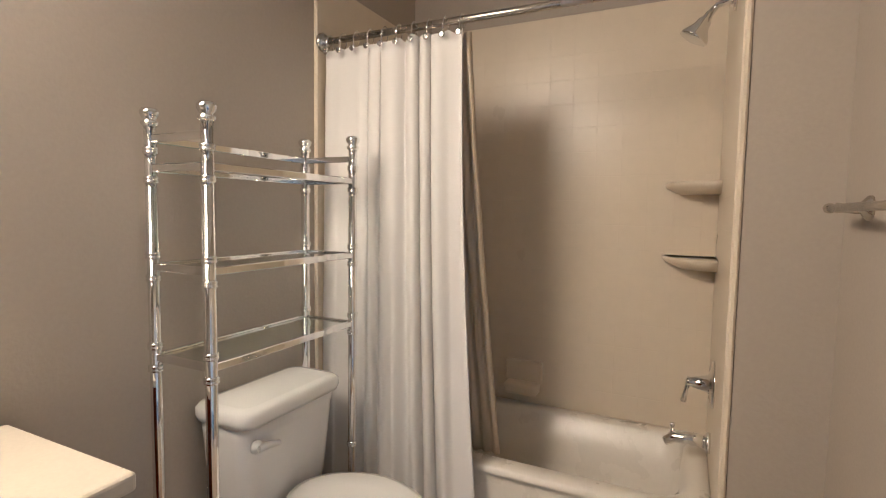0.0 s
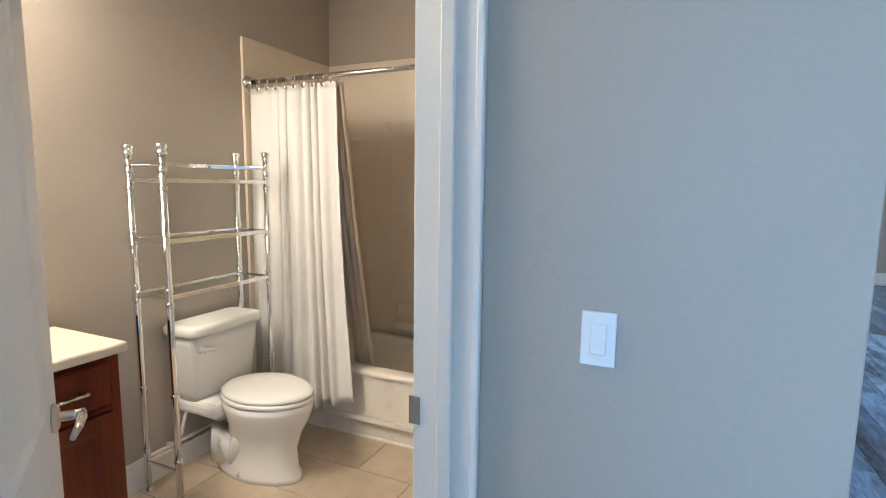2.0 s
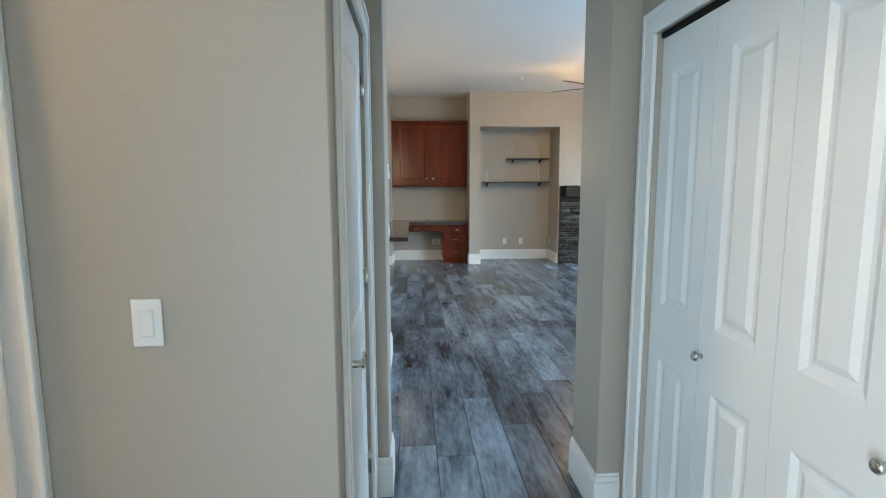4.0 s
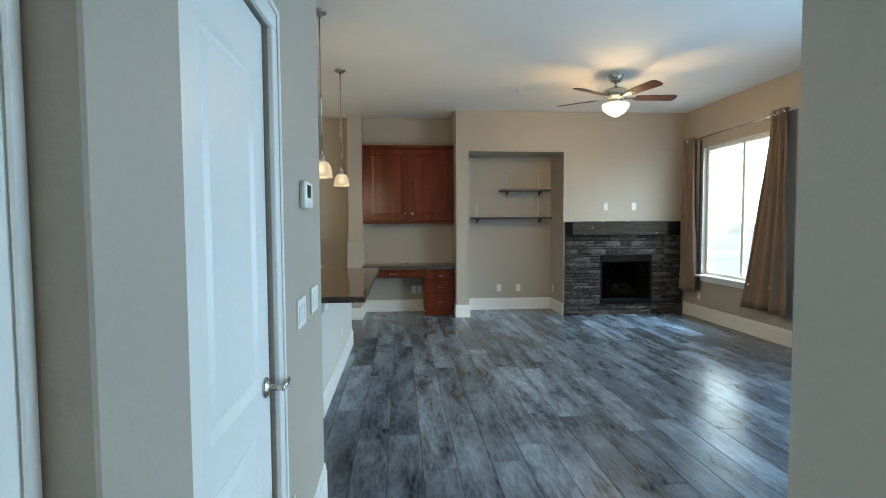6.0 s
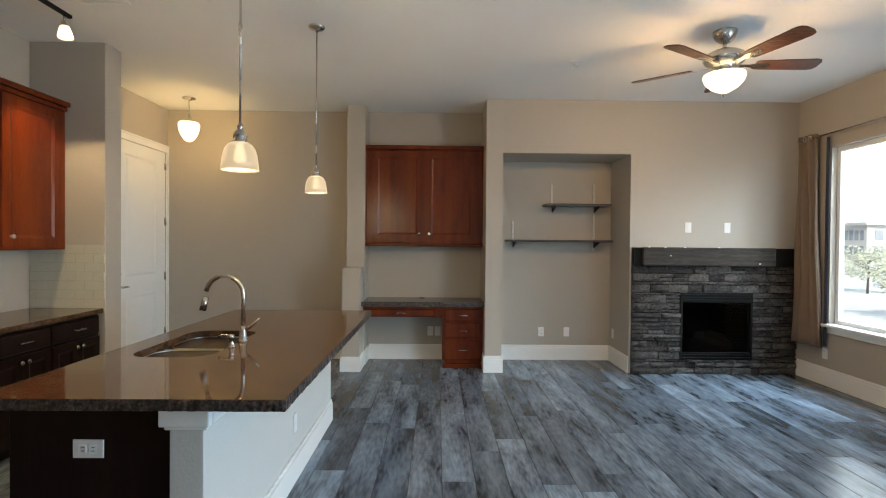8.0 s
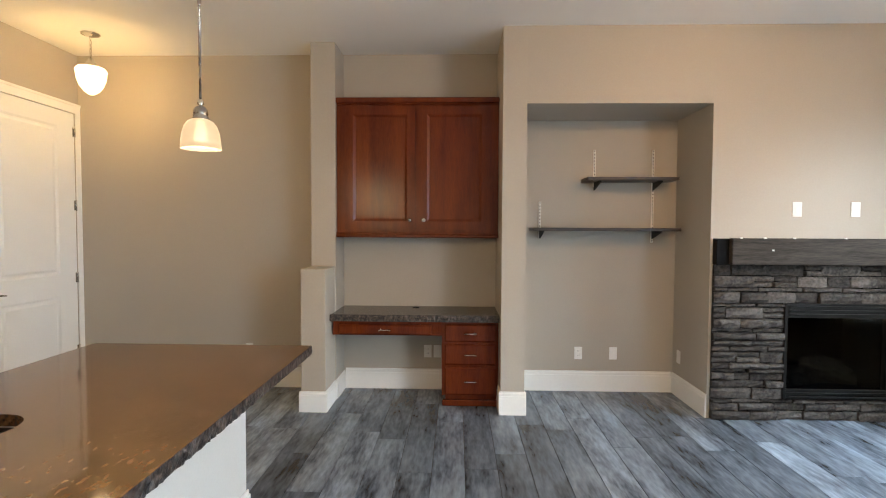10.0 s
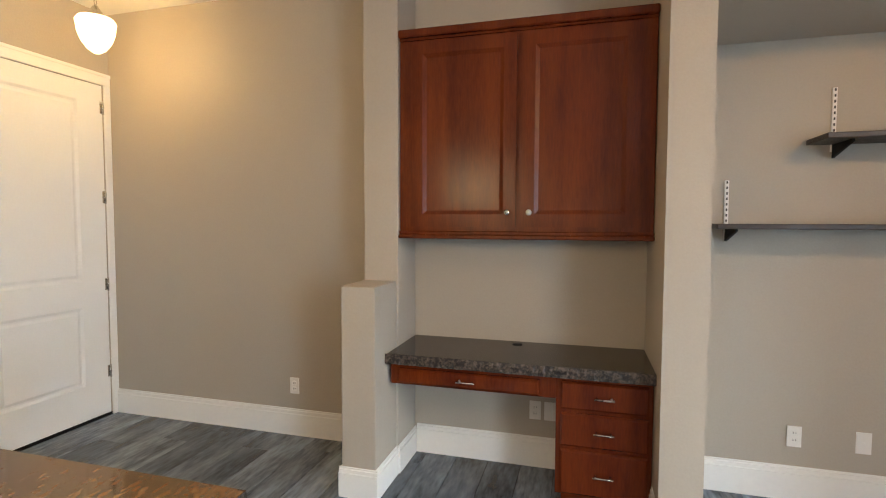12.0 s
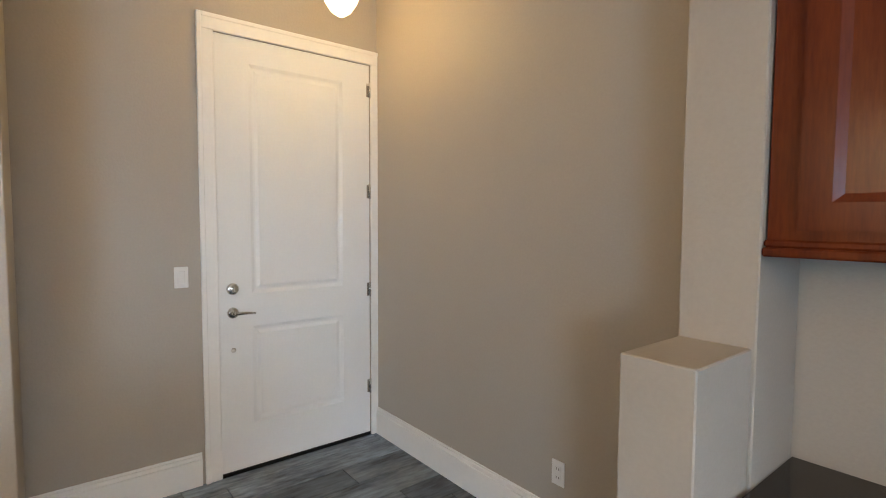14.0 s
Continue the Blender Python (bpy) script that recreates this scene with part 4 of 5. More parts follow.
for k in range(5):
    a = radians(-4 + 72 * k)
    m = Matrix.Translation((FX, FY, 2.835)) @ Matrix.Rotation(a, 4, "Z") @ Matrix.Rotation(radians(-12), 4, "X")
    bm = bmesh.new()
    ring0 = [(0.22, -0.05), (0.26, -0.058), (0.45, -0.066), (0.64, -0.072), (0.675, -0.06), (0.69, -0.03), (0.69, 0.03), (0.675, 0.06), (0.64, 0.072), (0.45, 0.066), (0.26, 0.058), (0.22, 0.05)]
    loft(bm, [[m @ Vector((x, y, -0.004)) for x, y in ring0], [m @ Vector((x, y, 0.004)) for x, y in ring0]], smooth=False)
    b = part("blade", bm, BLADE, fan, "dark walnut fan blade")
    bm = bmesh.new()
    loft(bm, [[m @ Vector((x, y, z)) for y, z in ((-w, -0.009), (w, -0.009), (w, -0.004), (-w, -0.004))] for x, w in ((0.10, 0.022), (0.17, 0.016), (0.22, 0.03), (0.30, 0.035), (0.33, 0.01))], smooth=False)
    part("blade_iron", bm, NICKEL, b)

track = thing("track_lamp", (-0.36, 5.9, H), "dark ceiling track with frosted spot heads in kitchen", "track light")
boxes("rail", [((-0.375, 5.0, 3.035), (-0.345, 6.56, 3.06))], BLACK, track, bevel=0.003)
boxes("mount", [((-0.385, 5.74, 3.055), (-0.335, 5.86, 3.09))], BLACK, track, bevel=0.003)
for y in (5.2, 5.85, 6.50):
    bm = bmesh.new()
    tube(bm, [(-0.36, y, 3.04), (-0.36, y, 2.99)], 0.008, 10)
    lathe(bm, [(0.010, 0.0), (0.022, -0.01), (0.03, -0.035), (0.03, -0.045)], (-0.36, y, 2.995), (-0.15, 0.1, 1), 18)
    h = part("head", bm, NICKEL, track)
    bm = bmesh.new()
    lathe(bm, [(0.029, -0.045), (0.04, -0.08), (0.048, -0.12), (0.04, -0.122), (0.002, -0.12)], (-0.36, y, 2.995), (-0.15, 0.1, 1), 18)
    part("glass", bm, SHADE, h, "lit frosted glass cone")

vent = thing("ceiling_vent", (-0.02, 6.3, H), "white louvred ceiling air vent above the kitchen", "vent")
for a, b in (((-0.19, 6.17, H - 0.012), (0.15, 6.20, H - 0.001)), ((-0.19, 6.40, H - 0.012), (0.15, 6.43, H - 0.001)), ((-0.19, 6.20, H - 0.012), (-0.16, 6.40, H - 0.001)), ((0.12, 6.20, H - 0.012), (0.15, 6.40, H - 0.001))):
    boxes("frame", [(a, b)], PLASTIC, vent, bevel=0.002)
for k in range(7):
    boxes("slat", [((-0.16, 6.208 + k * 0.027, H - 0.010), (0.12, 6.226 + k * 0.027, H - 0.002))], PLASTIC, vent)

for x, y in ((1.01, 6.19), (3.49, 7.46)):
    bm = bmesh.new()
    lathe(bm, [(0.035, 0.0), (0.035, -0.006), (0.012, -0.012), (0.010, -0.03), (0.022, -0.034), (0.022, -0.038), (0.003, -0.04)], (x, y, H), seg=18)
    tagged(part("sprinkler_head", bm, PLASTIC), "white ceiling fire sprinkler head", "sprinkler", "sprinkler heads")

# ---------------------------------------------------------------- curtains at the window


def curtain(name, x, top, bottom, z0, z1, folds, label, seed, hem=0.0, lining_side=0):
    """A hanging panel: (y from, y to) at its top and bottom edge."""
    rng = random.Random(seed)
    root = thing(name, (x, (top[0] + top[1]) / 2, z1), label, "curtain", "window curtains")
    nu, nv = folds * 8, 26
    ph = rng.uniform(0, 6)
    bm = bmesh.new()
    grid = []
    for j in range(nv + 1):
        v = j / nv
        e = v ** 1.3
        row = []
        for i in range(nu + 1):
            u = i / nu
            y = top[0] + (top[1] - top[0]) * u
            yb = bottom[0] + (bottom[1] - bottom[0]) * u
            amp = 0.034 + 0.018 * math.sin(u * 9 + seed) * v
            px = x + amp * math.sin(u * folds * 2 * math.pi + ph + 0.5 * v * math.sin(u * 5)) + 0.008 * math.sin(v * 9 + u * 13)
            row.append(bm.verts.new((px, y * (1 - e) + yb * e, z1 + (z0 + hem * math.sin(u * 3) - z1) * v)))
        grid.append(row)
    for a, b in zip(grid, grid[1:]):
        for i in range(nu):
            f = bm.faces.new((a[i], a[i + 1], b[i + 1], b[i]))
            f.smooth = True
    ob = part("panel", bm, CURTAIN, root)
    s = ob.modifiers.new("thickness", "SOLIDIFY")
    s.thickness = 0.004
    for k in range(folds):
        y = top[0] + (top[1] - top[0]) * (k + 0.5) / folds
        bm = bmesh.new()
        ring = [(x + 0.0 * a, y + 0.022 * math.cos(a), z1 - 0.045 + 0.022 * math.sin(a)) for a in (2 * math.pi * j / 16 for j in range(17))]
        tube(bm, [(p[0] - 0.036, p[1], p[2]) for p in ring], 0.006, 8)
        part("grommet", bm, NICKEL, root, "nickel grommet")
    return root


curtain("curtain", 6.27, (8.24, 8.46), (8.13, 8.54), 0.40, 2.66, 3, "tan grommet curtain gathered at the window's side", 2)
curtain("curtain", 6.27, (6.42, 6.66), (6.36, 7.14), 0.33, 2.69, 4, "tan grommet curtain swept aside at its hem", 5, 0.03)
bm = bmesh.new()
grid = [[bm.verts.new((6.315 + 0.006 * math.sin(k * 2), 8.10 + 0.05 * k / 4, z)) for k in range(5)] for z in (0.42, 1.2, 2.0, 2.6)]
for a, b in zip(grid, grid[1:]):
    for k in range(4):
        bm.faces.new((a[k], a[k + 1], b[k + 1], b[k]))
ob = tagged(part("curtain_lining", bm, LINING), "dark blue blackout lining behind the tan curtain", "curtain")
ob.modifiers.new("thickness", "SOLIDIFY").thickness = 0.003
rod = thing("curtain_rod", (6.27, 7.4, 2.61), "thin dark metal curtain rod above the window", "curtain rod")
bm = bmesh.new()
tube(bm, [(6.27, 8.50, 2.615), (6.27, 6.25, 2.645)], 0.008, 10)
part("pole", bm, NICKEL, rod)
for y, z in ((8.42, 2.615), (6.32, 2.645)):
    bm = bmesh.new()
    tube(bm, [(6.36, y, z - 0.01), (6.27, y, z - 0.01)], 0.006, 8)
    lathe(bm, [(0.022, 0), (0.022, 0.006), (0.008, 0.01)], (6.36, y, z - 0.01), (-1, 0, 0), 14)
    part("bracket", bm, NICKEL, rod)

# ---------------------------------------------------------------- wall plates and thermostat
plate("-y", 1.145, 0.69, 1.112, "switch", label="white rocker light switch plate beside the bathroom door")
plate("+x", 1.58, 3.175, 1.065, "switch", 3, "white three-gang rocker switch plate in the hall")
plate("+x", 1.58, 3.478, 1.075, "switch", 3, "white three-gang rocker switch plate at the hall's end")
plate("-x", 0.75, 0.94, 1.09, "switch", label="white rocker light switch plate inside the bathroom")
plate("+x", -1.10, 8.017, 1.19, "switch", label="white rocker light switch plate beside the entry door")
for x in (3.58, 2.185, 0.50):
    plate("-y", x, 9.25, 0.355, "outlet")
for x in (3.90, 2.275):
    plate("-y", x, 9.25, 0.355, "blank")
plate("-x", 4.447, 9.12, 0.36, "blank")
plate("-y", 5.107, 8.61, 1.662, "switch", label="white wall switch plate above the mantel")
plate("-y", 5.553, 8.61, 1.662, "blank")
plate("-x", 6.36, 8.17, 0.335, "outlet")
plate("+x", 1.40, 6.0, 0.36, "blank")
plate("+x", 1.58, 2.95, 0.36, "outlet")
ob = plate("-y", 0.955, 4.835, 0.68, "outlet", label="white duplex outlet plate on the island's dark end panel")
ob.rotation_euler = (0, radians(90), 0)
th = thing("thermostat", (1.58, 3.272, 1.54), "white programmable thermostat with grey display", "thermostat")
bm = bmesh.new()
box(bm, (1.581, 3.19, 1.485), (1.607, 3.355, 1.595), bevel=0.010, seg=3)
part("housing", bm, PLASTIC, th)
boxes("display", [((1.606, 3.225, 1.528), (1.6085, 3.30, 1.580))], LCD, th, "grey-green display")
for k in range(4):
    boxes("button", [((1.606, 3.235 + k * 0.02, 1.502), (1.609, 3.247 + k * 0.02, 1.509))], VINYL, th, bevel=0.001)
for z in (1.565, 1.545):
    bm = bmesh.new()
    lathe(bm, [(0.008, 0), (0.007, 0.004), (0.001, 0.004)], (1.606, 3.33, z), (1, 0, 0), 12)
    part("button", bm, VINYL, th)

# ---------------------------------------------------------------- bathroom: tub and shower
n = SURROUND.node_tree.nodes
brick = n.new("ShaderNodeTexBrick")
brick.offset = 0.0
brick.inputs["Scale"].default_value = 1.0
brick.inputs["Brick Width"].default_value, brick.inputs["Row Height"].default_value = 0.108, 0.108
brick.inputs["Mortar Size"].default_value = 0.003
brick.inputs["Mortar Smooth"].default_value = 1.0
gm = n.new("ShaderNodeMapping")
gm.inputs["Rotation"].default_value = (radians(-90), 0, 0)
gtc = n.new("ShaderNodeTexCoord")
SURROUND.node_tree.links.new(gtc.outputs["Object"], gm.inputs[0])
SURROUND.node_tree.links.new(gm.outputs[0], brick.inputs["Vector"])
gb = n.new("ShaderNodeBump")
gb.invert = True
gb.inputs["Strength"].default_value, gb.inputs["Distance"].default_value = 0.25, 0.002
SURROUND.node_tree.links.new(brick.outputs["Fac"], gb.inputs["Height"])
SURROUND.node_tree.links.new(gb.outputs[0], n["Principled BSDF"].inputs["Normal"])

sur = thing("shower_surround", (-0.2, 2.5, 0.42), "almond moulded shower surround with faint tile relief", "shower surround")
boxes("back_panel", [((-0.92, 2.54, 0.39), (0.525, 2.56, 2.215))], SURROUND, sur, bevel=0.003)
boxes("side_panel", [((-0.92, 1.765, 0.0), (-0.902, 2.54, 2.215))], SURROUND, sur, bevel=0.006)
boxes("side_panel", [((0.505, 1.79, 0.39), (0.525, 2.54, 2.215))], SURROUND, sur, bevel=0.006)
for z in (1.46, 1.16):
    bm = bmesh.new()
    arc = [(0.505, 2.54)] + [(0.505 - 0.20 * math.cos(radians(a)), 2.54 - 0.20 * math.sin(radians(a))) for a in range(0, 91, 9)]
    loft(bm, [[(0.505 + (x - 0.505) * k, 2.54 + (y - 2.54) * k, zz) for x, y in arc] for k, zz in ((0.7, z - 0.045), (0.97, z - 0.02), (1.0, z - 0.005), (0.98, z + 0.004), (0.93, z), (0.90, z - 0.004))])
    part("corner_shelf", bm, SURROUND, sur, "moulded corner shelf")
bm = bmesh.new()
box(bm, (-0.37, 2.515, 0.52), (-0.19, 2.545, 0.625), bevel=0.008, seg=2)
box(bm, (-0.36, 2.455, 0.475), (-0.20, 2.545, 0.53), bevel=0.016, seg=3)
part("soap_dish", bm, SURROUND, sur, "moulded soap dish")

tub = thing("bathtub", (-0.2, 2.2, 0), "white alcove bathtub with stepped apron", "bathtub")


def oblong(x0, x1, y0, y1, r, z, k=6):
    pts = []
    for cx, cy, a0 in ((x1 - r, y1 - r, 0), (x0 + r, y1 - r, 90), (x0 + r, y0 + r, 180), (x1 - r, y0 + r, 270)):
        pts += [(cx + r * math.cos(radians(a0 + 90 * i / k)), cy + r * math.sin(radians(a0 + 90 * i / k)), z) for i in range(k + 1)]
    return pts


bm = bmesh.new()
loft(bm, [oblong(-0.90, 0.503, 1.865, 2.538, 0.012, 0.395), oblong(-0.90, 0.503, 1.865, 2.538, 0.012, 0.412), oblong(-0.892, 0.496, 1.873, 2.532, 0.016, 0.42), oblong(-0.80, 0.44, 1.945, 2.485, 0.10, 0.42), oblong(-0.785, 0.425, 1.96, 2.47, 0.10, 0.41), oblong(-0.70, 0.40, 1.99, 2.44, 0.12, 0.20), oblong(-0.62, 0.36, 2.03, 2.40, 0.12, 0.10), oblong(-0.55, 0.30, 2.08, 2.35, 0.10, 0.085)], caps=False)
bm.faces.new([bm.verts.new(p) for p in oblong(-0.55, 0.30, 2.08, 2.35, 0.10, 0.085)])
part("basin", bm, TUBM, tub)
for name, a, b in (("apron", (-0.90, 1.885, 0.15), (0.503, 1.90, 0.396)), ("apron_ledge", (-0.90, 1.88, 0.115), (0.503, 1.94, 0.15)), ("apron_foot", (-0.90, 1.925, 0.0), (0.503, 1.94, 0.115)), ("apron_bead", (-0.90, 1.912, 0.0), (0.503, 1.925, 0.018))):
    boxes(name, [(a, b)], TUBM, tub, bevel=0.004)
bm = bmesh.new()
lathe(bm, [(0.036, 0), (0.036, 0.008), (0.028, 0.014), (0.002, 0.014)], (0.425, 2.22, 0.30), (-1, 0, 0.25), 20)
tube(bm, [(0.41, 2.22, 0.30), (0.39, 2.22, 0.27)], 0.006, 8)
part("overflow", bm, CHROME, tub, "chrome overflow plate")

sh = thing("shower", (0.505, 2.12, 1.99), "chrome shower head on a bent arm", "shower")
bm = bmesh.new()
lathe(bm, [(0.03, 0), (0.028, 0.008), (0.012, 0.012)], (0.505, 2.12, 2.02), (-1, 0, 0), 18)
tube(bm, [(0.505, 2.12, 2.02), (0.48, 2.12, 2.022), (0.452, 2.12, 2.016), (0.428, 2.12, 1.99)], 0.010, 10)
part("arm", bm, CHROME, sh)
bm = bmesh.new()
lathe(bm, [(0.012, 0), (0.014, 0.02), (0.022, 0.03), (0.026, 0.05), (0.046, 0.082), (0.047, 0.092), (0.04, 0.094), (0.002, 0.092)], (0.430, 2.12, 1.994), (-0.6, 0, -1), 22)
part("head", bm, CHROME, sh)
va = thing("tub_valve", (0.505, 2.20, 0.735), "chrome tub valve with lever on round plate", "faucet")
bm = bmesh.new()
lathe(bm, [(0.085, 0), (0.083, 0.006), (0.05, 0.012), (0.03, 0.02), (0.024, 0.05), (0.016, 0.075), (0.02, 0.085), (0.004, 0.09)], (0.505, 2.20, 0.735), (-1, 0, 0), 28)
part("plate", bm, CHROME, va)
bm = bmesh.new()
tube(bm, [(0.425, 2.20, 0.735), (0.418, 2.20, 0.705), (0.41, 2.20, 0.66)], [0.010, 0.007, 0.011], 10)
part("lever", bm, CHROME, va)
spo = thing("tub_spout", (0.505, 2.24, 0.5), "chrome tub spout with diverter knob", "faucet")
bm = bmesh.new()
lathe(bm, [(0.038, 0), (0.036, 0.012), (0.025, 0.02)], (0.505, 2.24, 0.505), (-1, 0, 0), 20)
tube(bm, [(0.50, 2.24, 0.505), (0.44, 2.24, 0.51), (0.385, 2.24, 0.505), (0.355, 2.24, 0.482)], [0.025, 0.022, 0.020, 0.016], 14)
lathe(bm, [(0.006, 0), (0.006, 0.02), (0.010, 0.026), (0.009, 0.034), (0.001, 0.036)], (0.378, 2.24, 0.522), seg=12)
part("spout", bm, CHROME, spo)

rodt = thing("shower_rod", (-0.2, 1.80, 1.97), "polished shower curtain rod with end flanges", "shower rod")
bm = bmesh.new()
tube(bm, [(-0.905, 1.80, 1.972), (0.505, 1.80, 1.972)], 0.0125, 14)
part("pole", bm, NICKEL, rodt)
for x, s in ((-0.904, 1), (0.506, -1)):
    bm = bmesh.new()
    lathe(bm, [(0.036, 0), (0.036, 0.008), (0.03, 0.016), (0.02, 0.022), (0.018, 0.04)], (x, 1.80, 1.972), (s, 0, 0), 22)
    part("flange", bm, NICKEL, rodt)
sc = thing("shower_curtain", (-0.6, 1.80, 1.97), "white fabric shower curtain drawn to one side on rings", "shower curtain")
bm = bmesh.new()
grid = []
nu, nv = 96, 34
crng = random.Random(4)
wob = [crng.uniform(0.006, 0.030) for k in range(12)]
for j in range(nv + 1):
    v = j / nv
    row = []
    for i in range(nu + 1):
        u = i / nu
        flat = 1 if u > 0.28 else 0.35
        w = u * 9.999
        a = (wob[int(w)] * (1 - w % 1) + wob[int(w) + 1] * (w % 1)) * (0.7 + 0.45 * v) * flat
        ph = (u + 0.035 * math.sin(u * 17) + 0.03 * math.sin(u * 7 + 2)) * 7.5 * 2 * math.pi
        x = -0.885 + u * (0.575 + 0.085 * v ** 1.4) + 0.010 * math.cos(ph + v * 2)
        y = 1.795 + a * math.sin(ph + 0.6 * math.sin(v * 3 + u * 7)) - 0.015 * v
        z = 1.945 + (0.225 + 0.03 * math.sin(u * 8) - 1.945) * v - (0.012 * abs(math.sin(u * 9 * math.pi)) if j == 0 else 0)
        row.append(bm.verts.new((x, y, z)))
    grid.append(row)
for a, b in zip(grid, grid[1:]):
    for i in range(nu):
        bm.faces.new((a[i], a[i + 1], b[i + 1], b[i])).smooth = True
ob = part("panel", bm, SHCURT, sc)
ob.modifiers.new("thickness", "SOLIDIFY").thickness = 0.002
for k in range(10):
    x = -0.865 + k * 0.061
    bm = bmesh.new()
    tube(bm, [(x + 0.004 * math.sin(a), 1.80 + 0.021 * math.cos(a), 1.962 + 0.030 * math.sin(a)) for a in (2 * math.pi * j / 16 for j in range(17))], 0.002, 6)
    part("ring", bm, CHROME, sc, "chrome curtain ring")
    bm = bmesh.new()
    lathe(bm, [(0.011, 0), (0.011, 0.003), (0.006, 0.004)], (x, 1.772, 1.925), (0, -1, 0), 12)
    part("eyelet", bm, CHROME, sc)
# sheer liner that hangs inside the tub
bm = bmesh.new()
grid = [[bm.verts.new((-0.42 + 0.125 * i / 12 + 0.09 * (j / 14) ** 1.3, 1.83 + 0.14 * (j / 14) + 0.010 * math.sin(i * 1.6), 1.94 - 1.52 * j / 14)) for i in range(13)] for j in range(15)]
for a, b in zip(grid, grid[1:]):
    for i in range(12):
        bm.faces.new((a[i], a[i + 1], b[i + 1], b[i])).smooth = True
ob = tagged(part("shower_liner", bm, LINER), "white curtain liner hanging inside the tub", "shower curtain")
ob.modifiers.new("thickness", "SOLIDIFY").thickness = 0.0015

# ---------------------------------------------------------------- toilet
TY = 1.42
toi = thing("toilet", (-0.5, TY, 0), "white two-piece porcelain toilet with closed lid", "toilet")
bm = bmesh.new()
loft(bm, [oblong(-0.895, -0.74, TY - 0.17, TY + 0.17, 0.05, 0.375), oblong(-0.905, -0.715, TY - 0.185, TY + 0.185, 0.05, 0.42), oblong(-0.908, -0.70, TY - 0.205, TY + 0.205, 0.05, 0.66), oblong(-0.908, -0.695, TY - 0.21, TY + 0.21, 0.05, 0.705)])
part("tank", bm, PORC, toi)
bm = bmesh.new()
loft(bm, [oblong(-0.912, -0.685, TY - 0.22, TY + 0.22, 0.05, 0.705), oblong(-0.914, -0.68, TY - 0.225, TY + 0.225, 0.05, 0.72), oblong(-0.914, -0.68, TY - 0.225, TY + 0.225, 0.05, 0.742), oblong(-0.905, -0.69, TY - 0.215, TY + 0.215, 0.045, 0.752), oblong(-0.88, -0.715, TY - 0.19, TY + 0.19, 0.04, 0.757)])
part("tank_lid", bm, PORC, toi)
bm = bmesh.new()
lathe(bm, [(0.02, 0), (0.02, 0.008), (0.012, 0.012), (0.012, 0.02)], (-0.70, TY - 0.17, 0.645), (1, 0, 0), 16)
tube(bm, [(-0.683, TY - 0.175, 0.645), (-0.68, TY - 0.14, 0.642), (-0.68, TY - 0.095, 0.632)], [0.012, 0.011, 0.008], 10)
part("flush_lever", bm, PLASTIC, toi, "white flush lever")


def egg(cx, back, front, half, z, k=28, shrink=0.0):
    pts = []
    for i in range(k):
        a = 2 * math.pi * i / k
        r = front if math.cos(a) > 0 else back
        pts.append((cx + (r - shrink) * math.cos(a), TY + (half - shrink) * math.sin(a) * (1 - 0.10 * max(0, math.cos(a))), z))
    return pts


bm = bmesh.new()
loft(bm, [egg(-0.52, 0.27, 0.24, 0.125, 0.0), egg(-0.52, 0.27, 0.24, 0.125, 0.03), egg(-0.52, 0.22, 0.222, 0.112, 0.06), egg(-0.51, 0.20, 0.205, 0.108, 0.16), egg(-0.49, 0.20, 0.215, 0.128, 0.25), egg(-0.47, 0.22, 0.235, 0.165, 0.32), egg(-0.465, 0.24, 0.245, 0.182, 0.37), egg(-0.465, 0.24, 0.245, 0.182, 0.395), egg(-0.465, 0.23, 0.235, 0.172, 0.402)])
box(bm, (-0.90, TY - 0.17, 0.30), (-0.62, TY + 0.17, 0.385), bevel=0.03, seg=3)
part("bowl", bm, PORC, toi)
bm = bmesh.new()
for s in (-1, 1):
    tube(bm, [(-0.52, TY + s * 0.05, 0.26), (-0.58, TY + s * 0.075, 0.17), (-0.62, TY + s * 0.08, 0.10), (-0.66, TY + s * 0.08, 0.17), (-0.69, TY + s * 0.08, 0.22), (-0.71, TY + s * 0.075, 0.06)], [0.04, 0.05, 0.048, 0.048, 0.05, 0.05], 12)
part("trapway", bm, PORC, toi)
bm = bmesh.new()
loft(bm, [egg(-0.465, 0.235, 0.245, 0.180, 0.404), egg(-0.465, 0.24, 0.25, 0.186, 0.410), egg(-0.465, 0.24, 0.25, 0.186, 0.422), egg(-0.465, 0.235, 0.244, 0.180, 0.427)])
part("seat", bm, PORC, toi)
bm = bmesh.new()
loft(bm, [egg(-0.465, 0.235, 0.24, 0.176, 0.429), egg(-0.465, 0.238, 0.245, 0.181, 0.434), egg(-0.465, 0.235, 0.242, 0.178, 0.446), egg(-0.465, 0.21, 0.215, 0.155, 0.453), egg(-0.465, 0.12, 0.12, 0.09, 0.456)])
part("lid", bm, PORC, toi)
for s in (-1, 1):
    bm = bmesh.new()
    lathe(bm, [(0.016, 0), (0.014, 0.012), (0.004, 0.018)], (-0.55, TY + s * 0.118, 0.03), seg=12)
    part("bolt_cap", bm, PLASTIC, toi)
bm = bmesh.new()
tube(bm, [(-0.86, TY - 0.13, 0.38), (-0.86, TY - 0.14, 0.30), (-0.84, TY - 0.19, 0.21), (-0.86, TY - 0.22, 0.17), (-0.90, TY - 0.22, 0.16)], 0.008, 8)
part("supply_hose", bm, PLASTIC, toi)

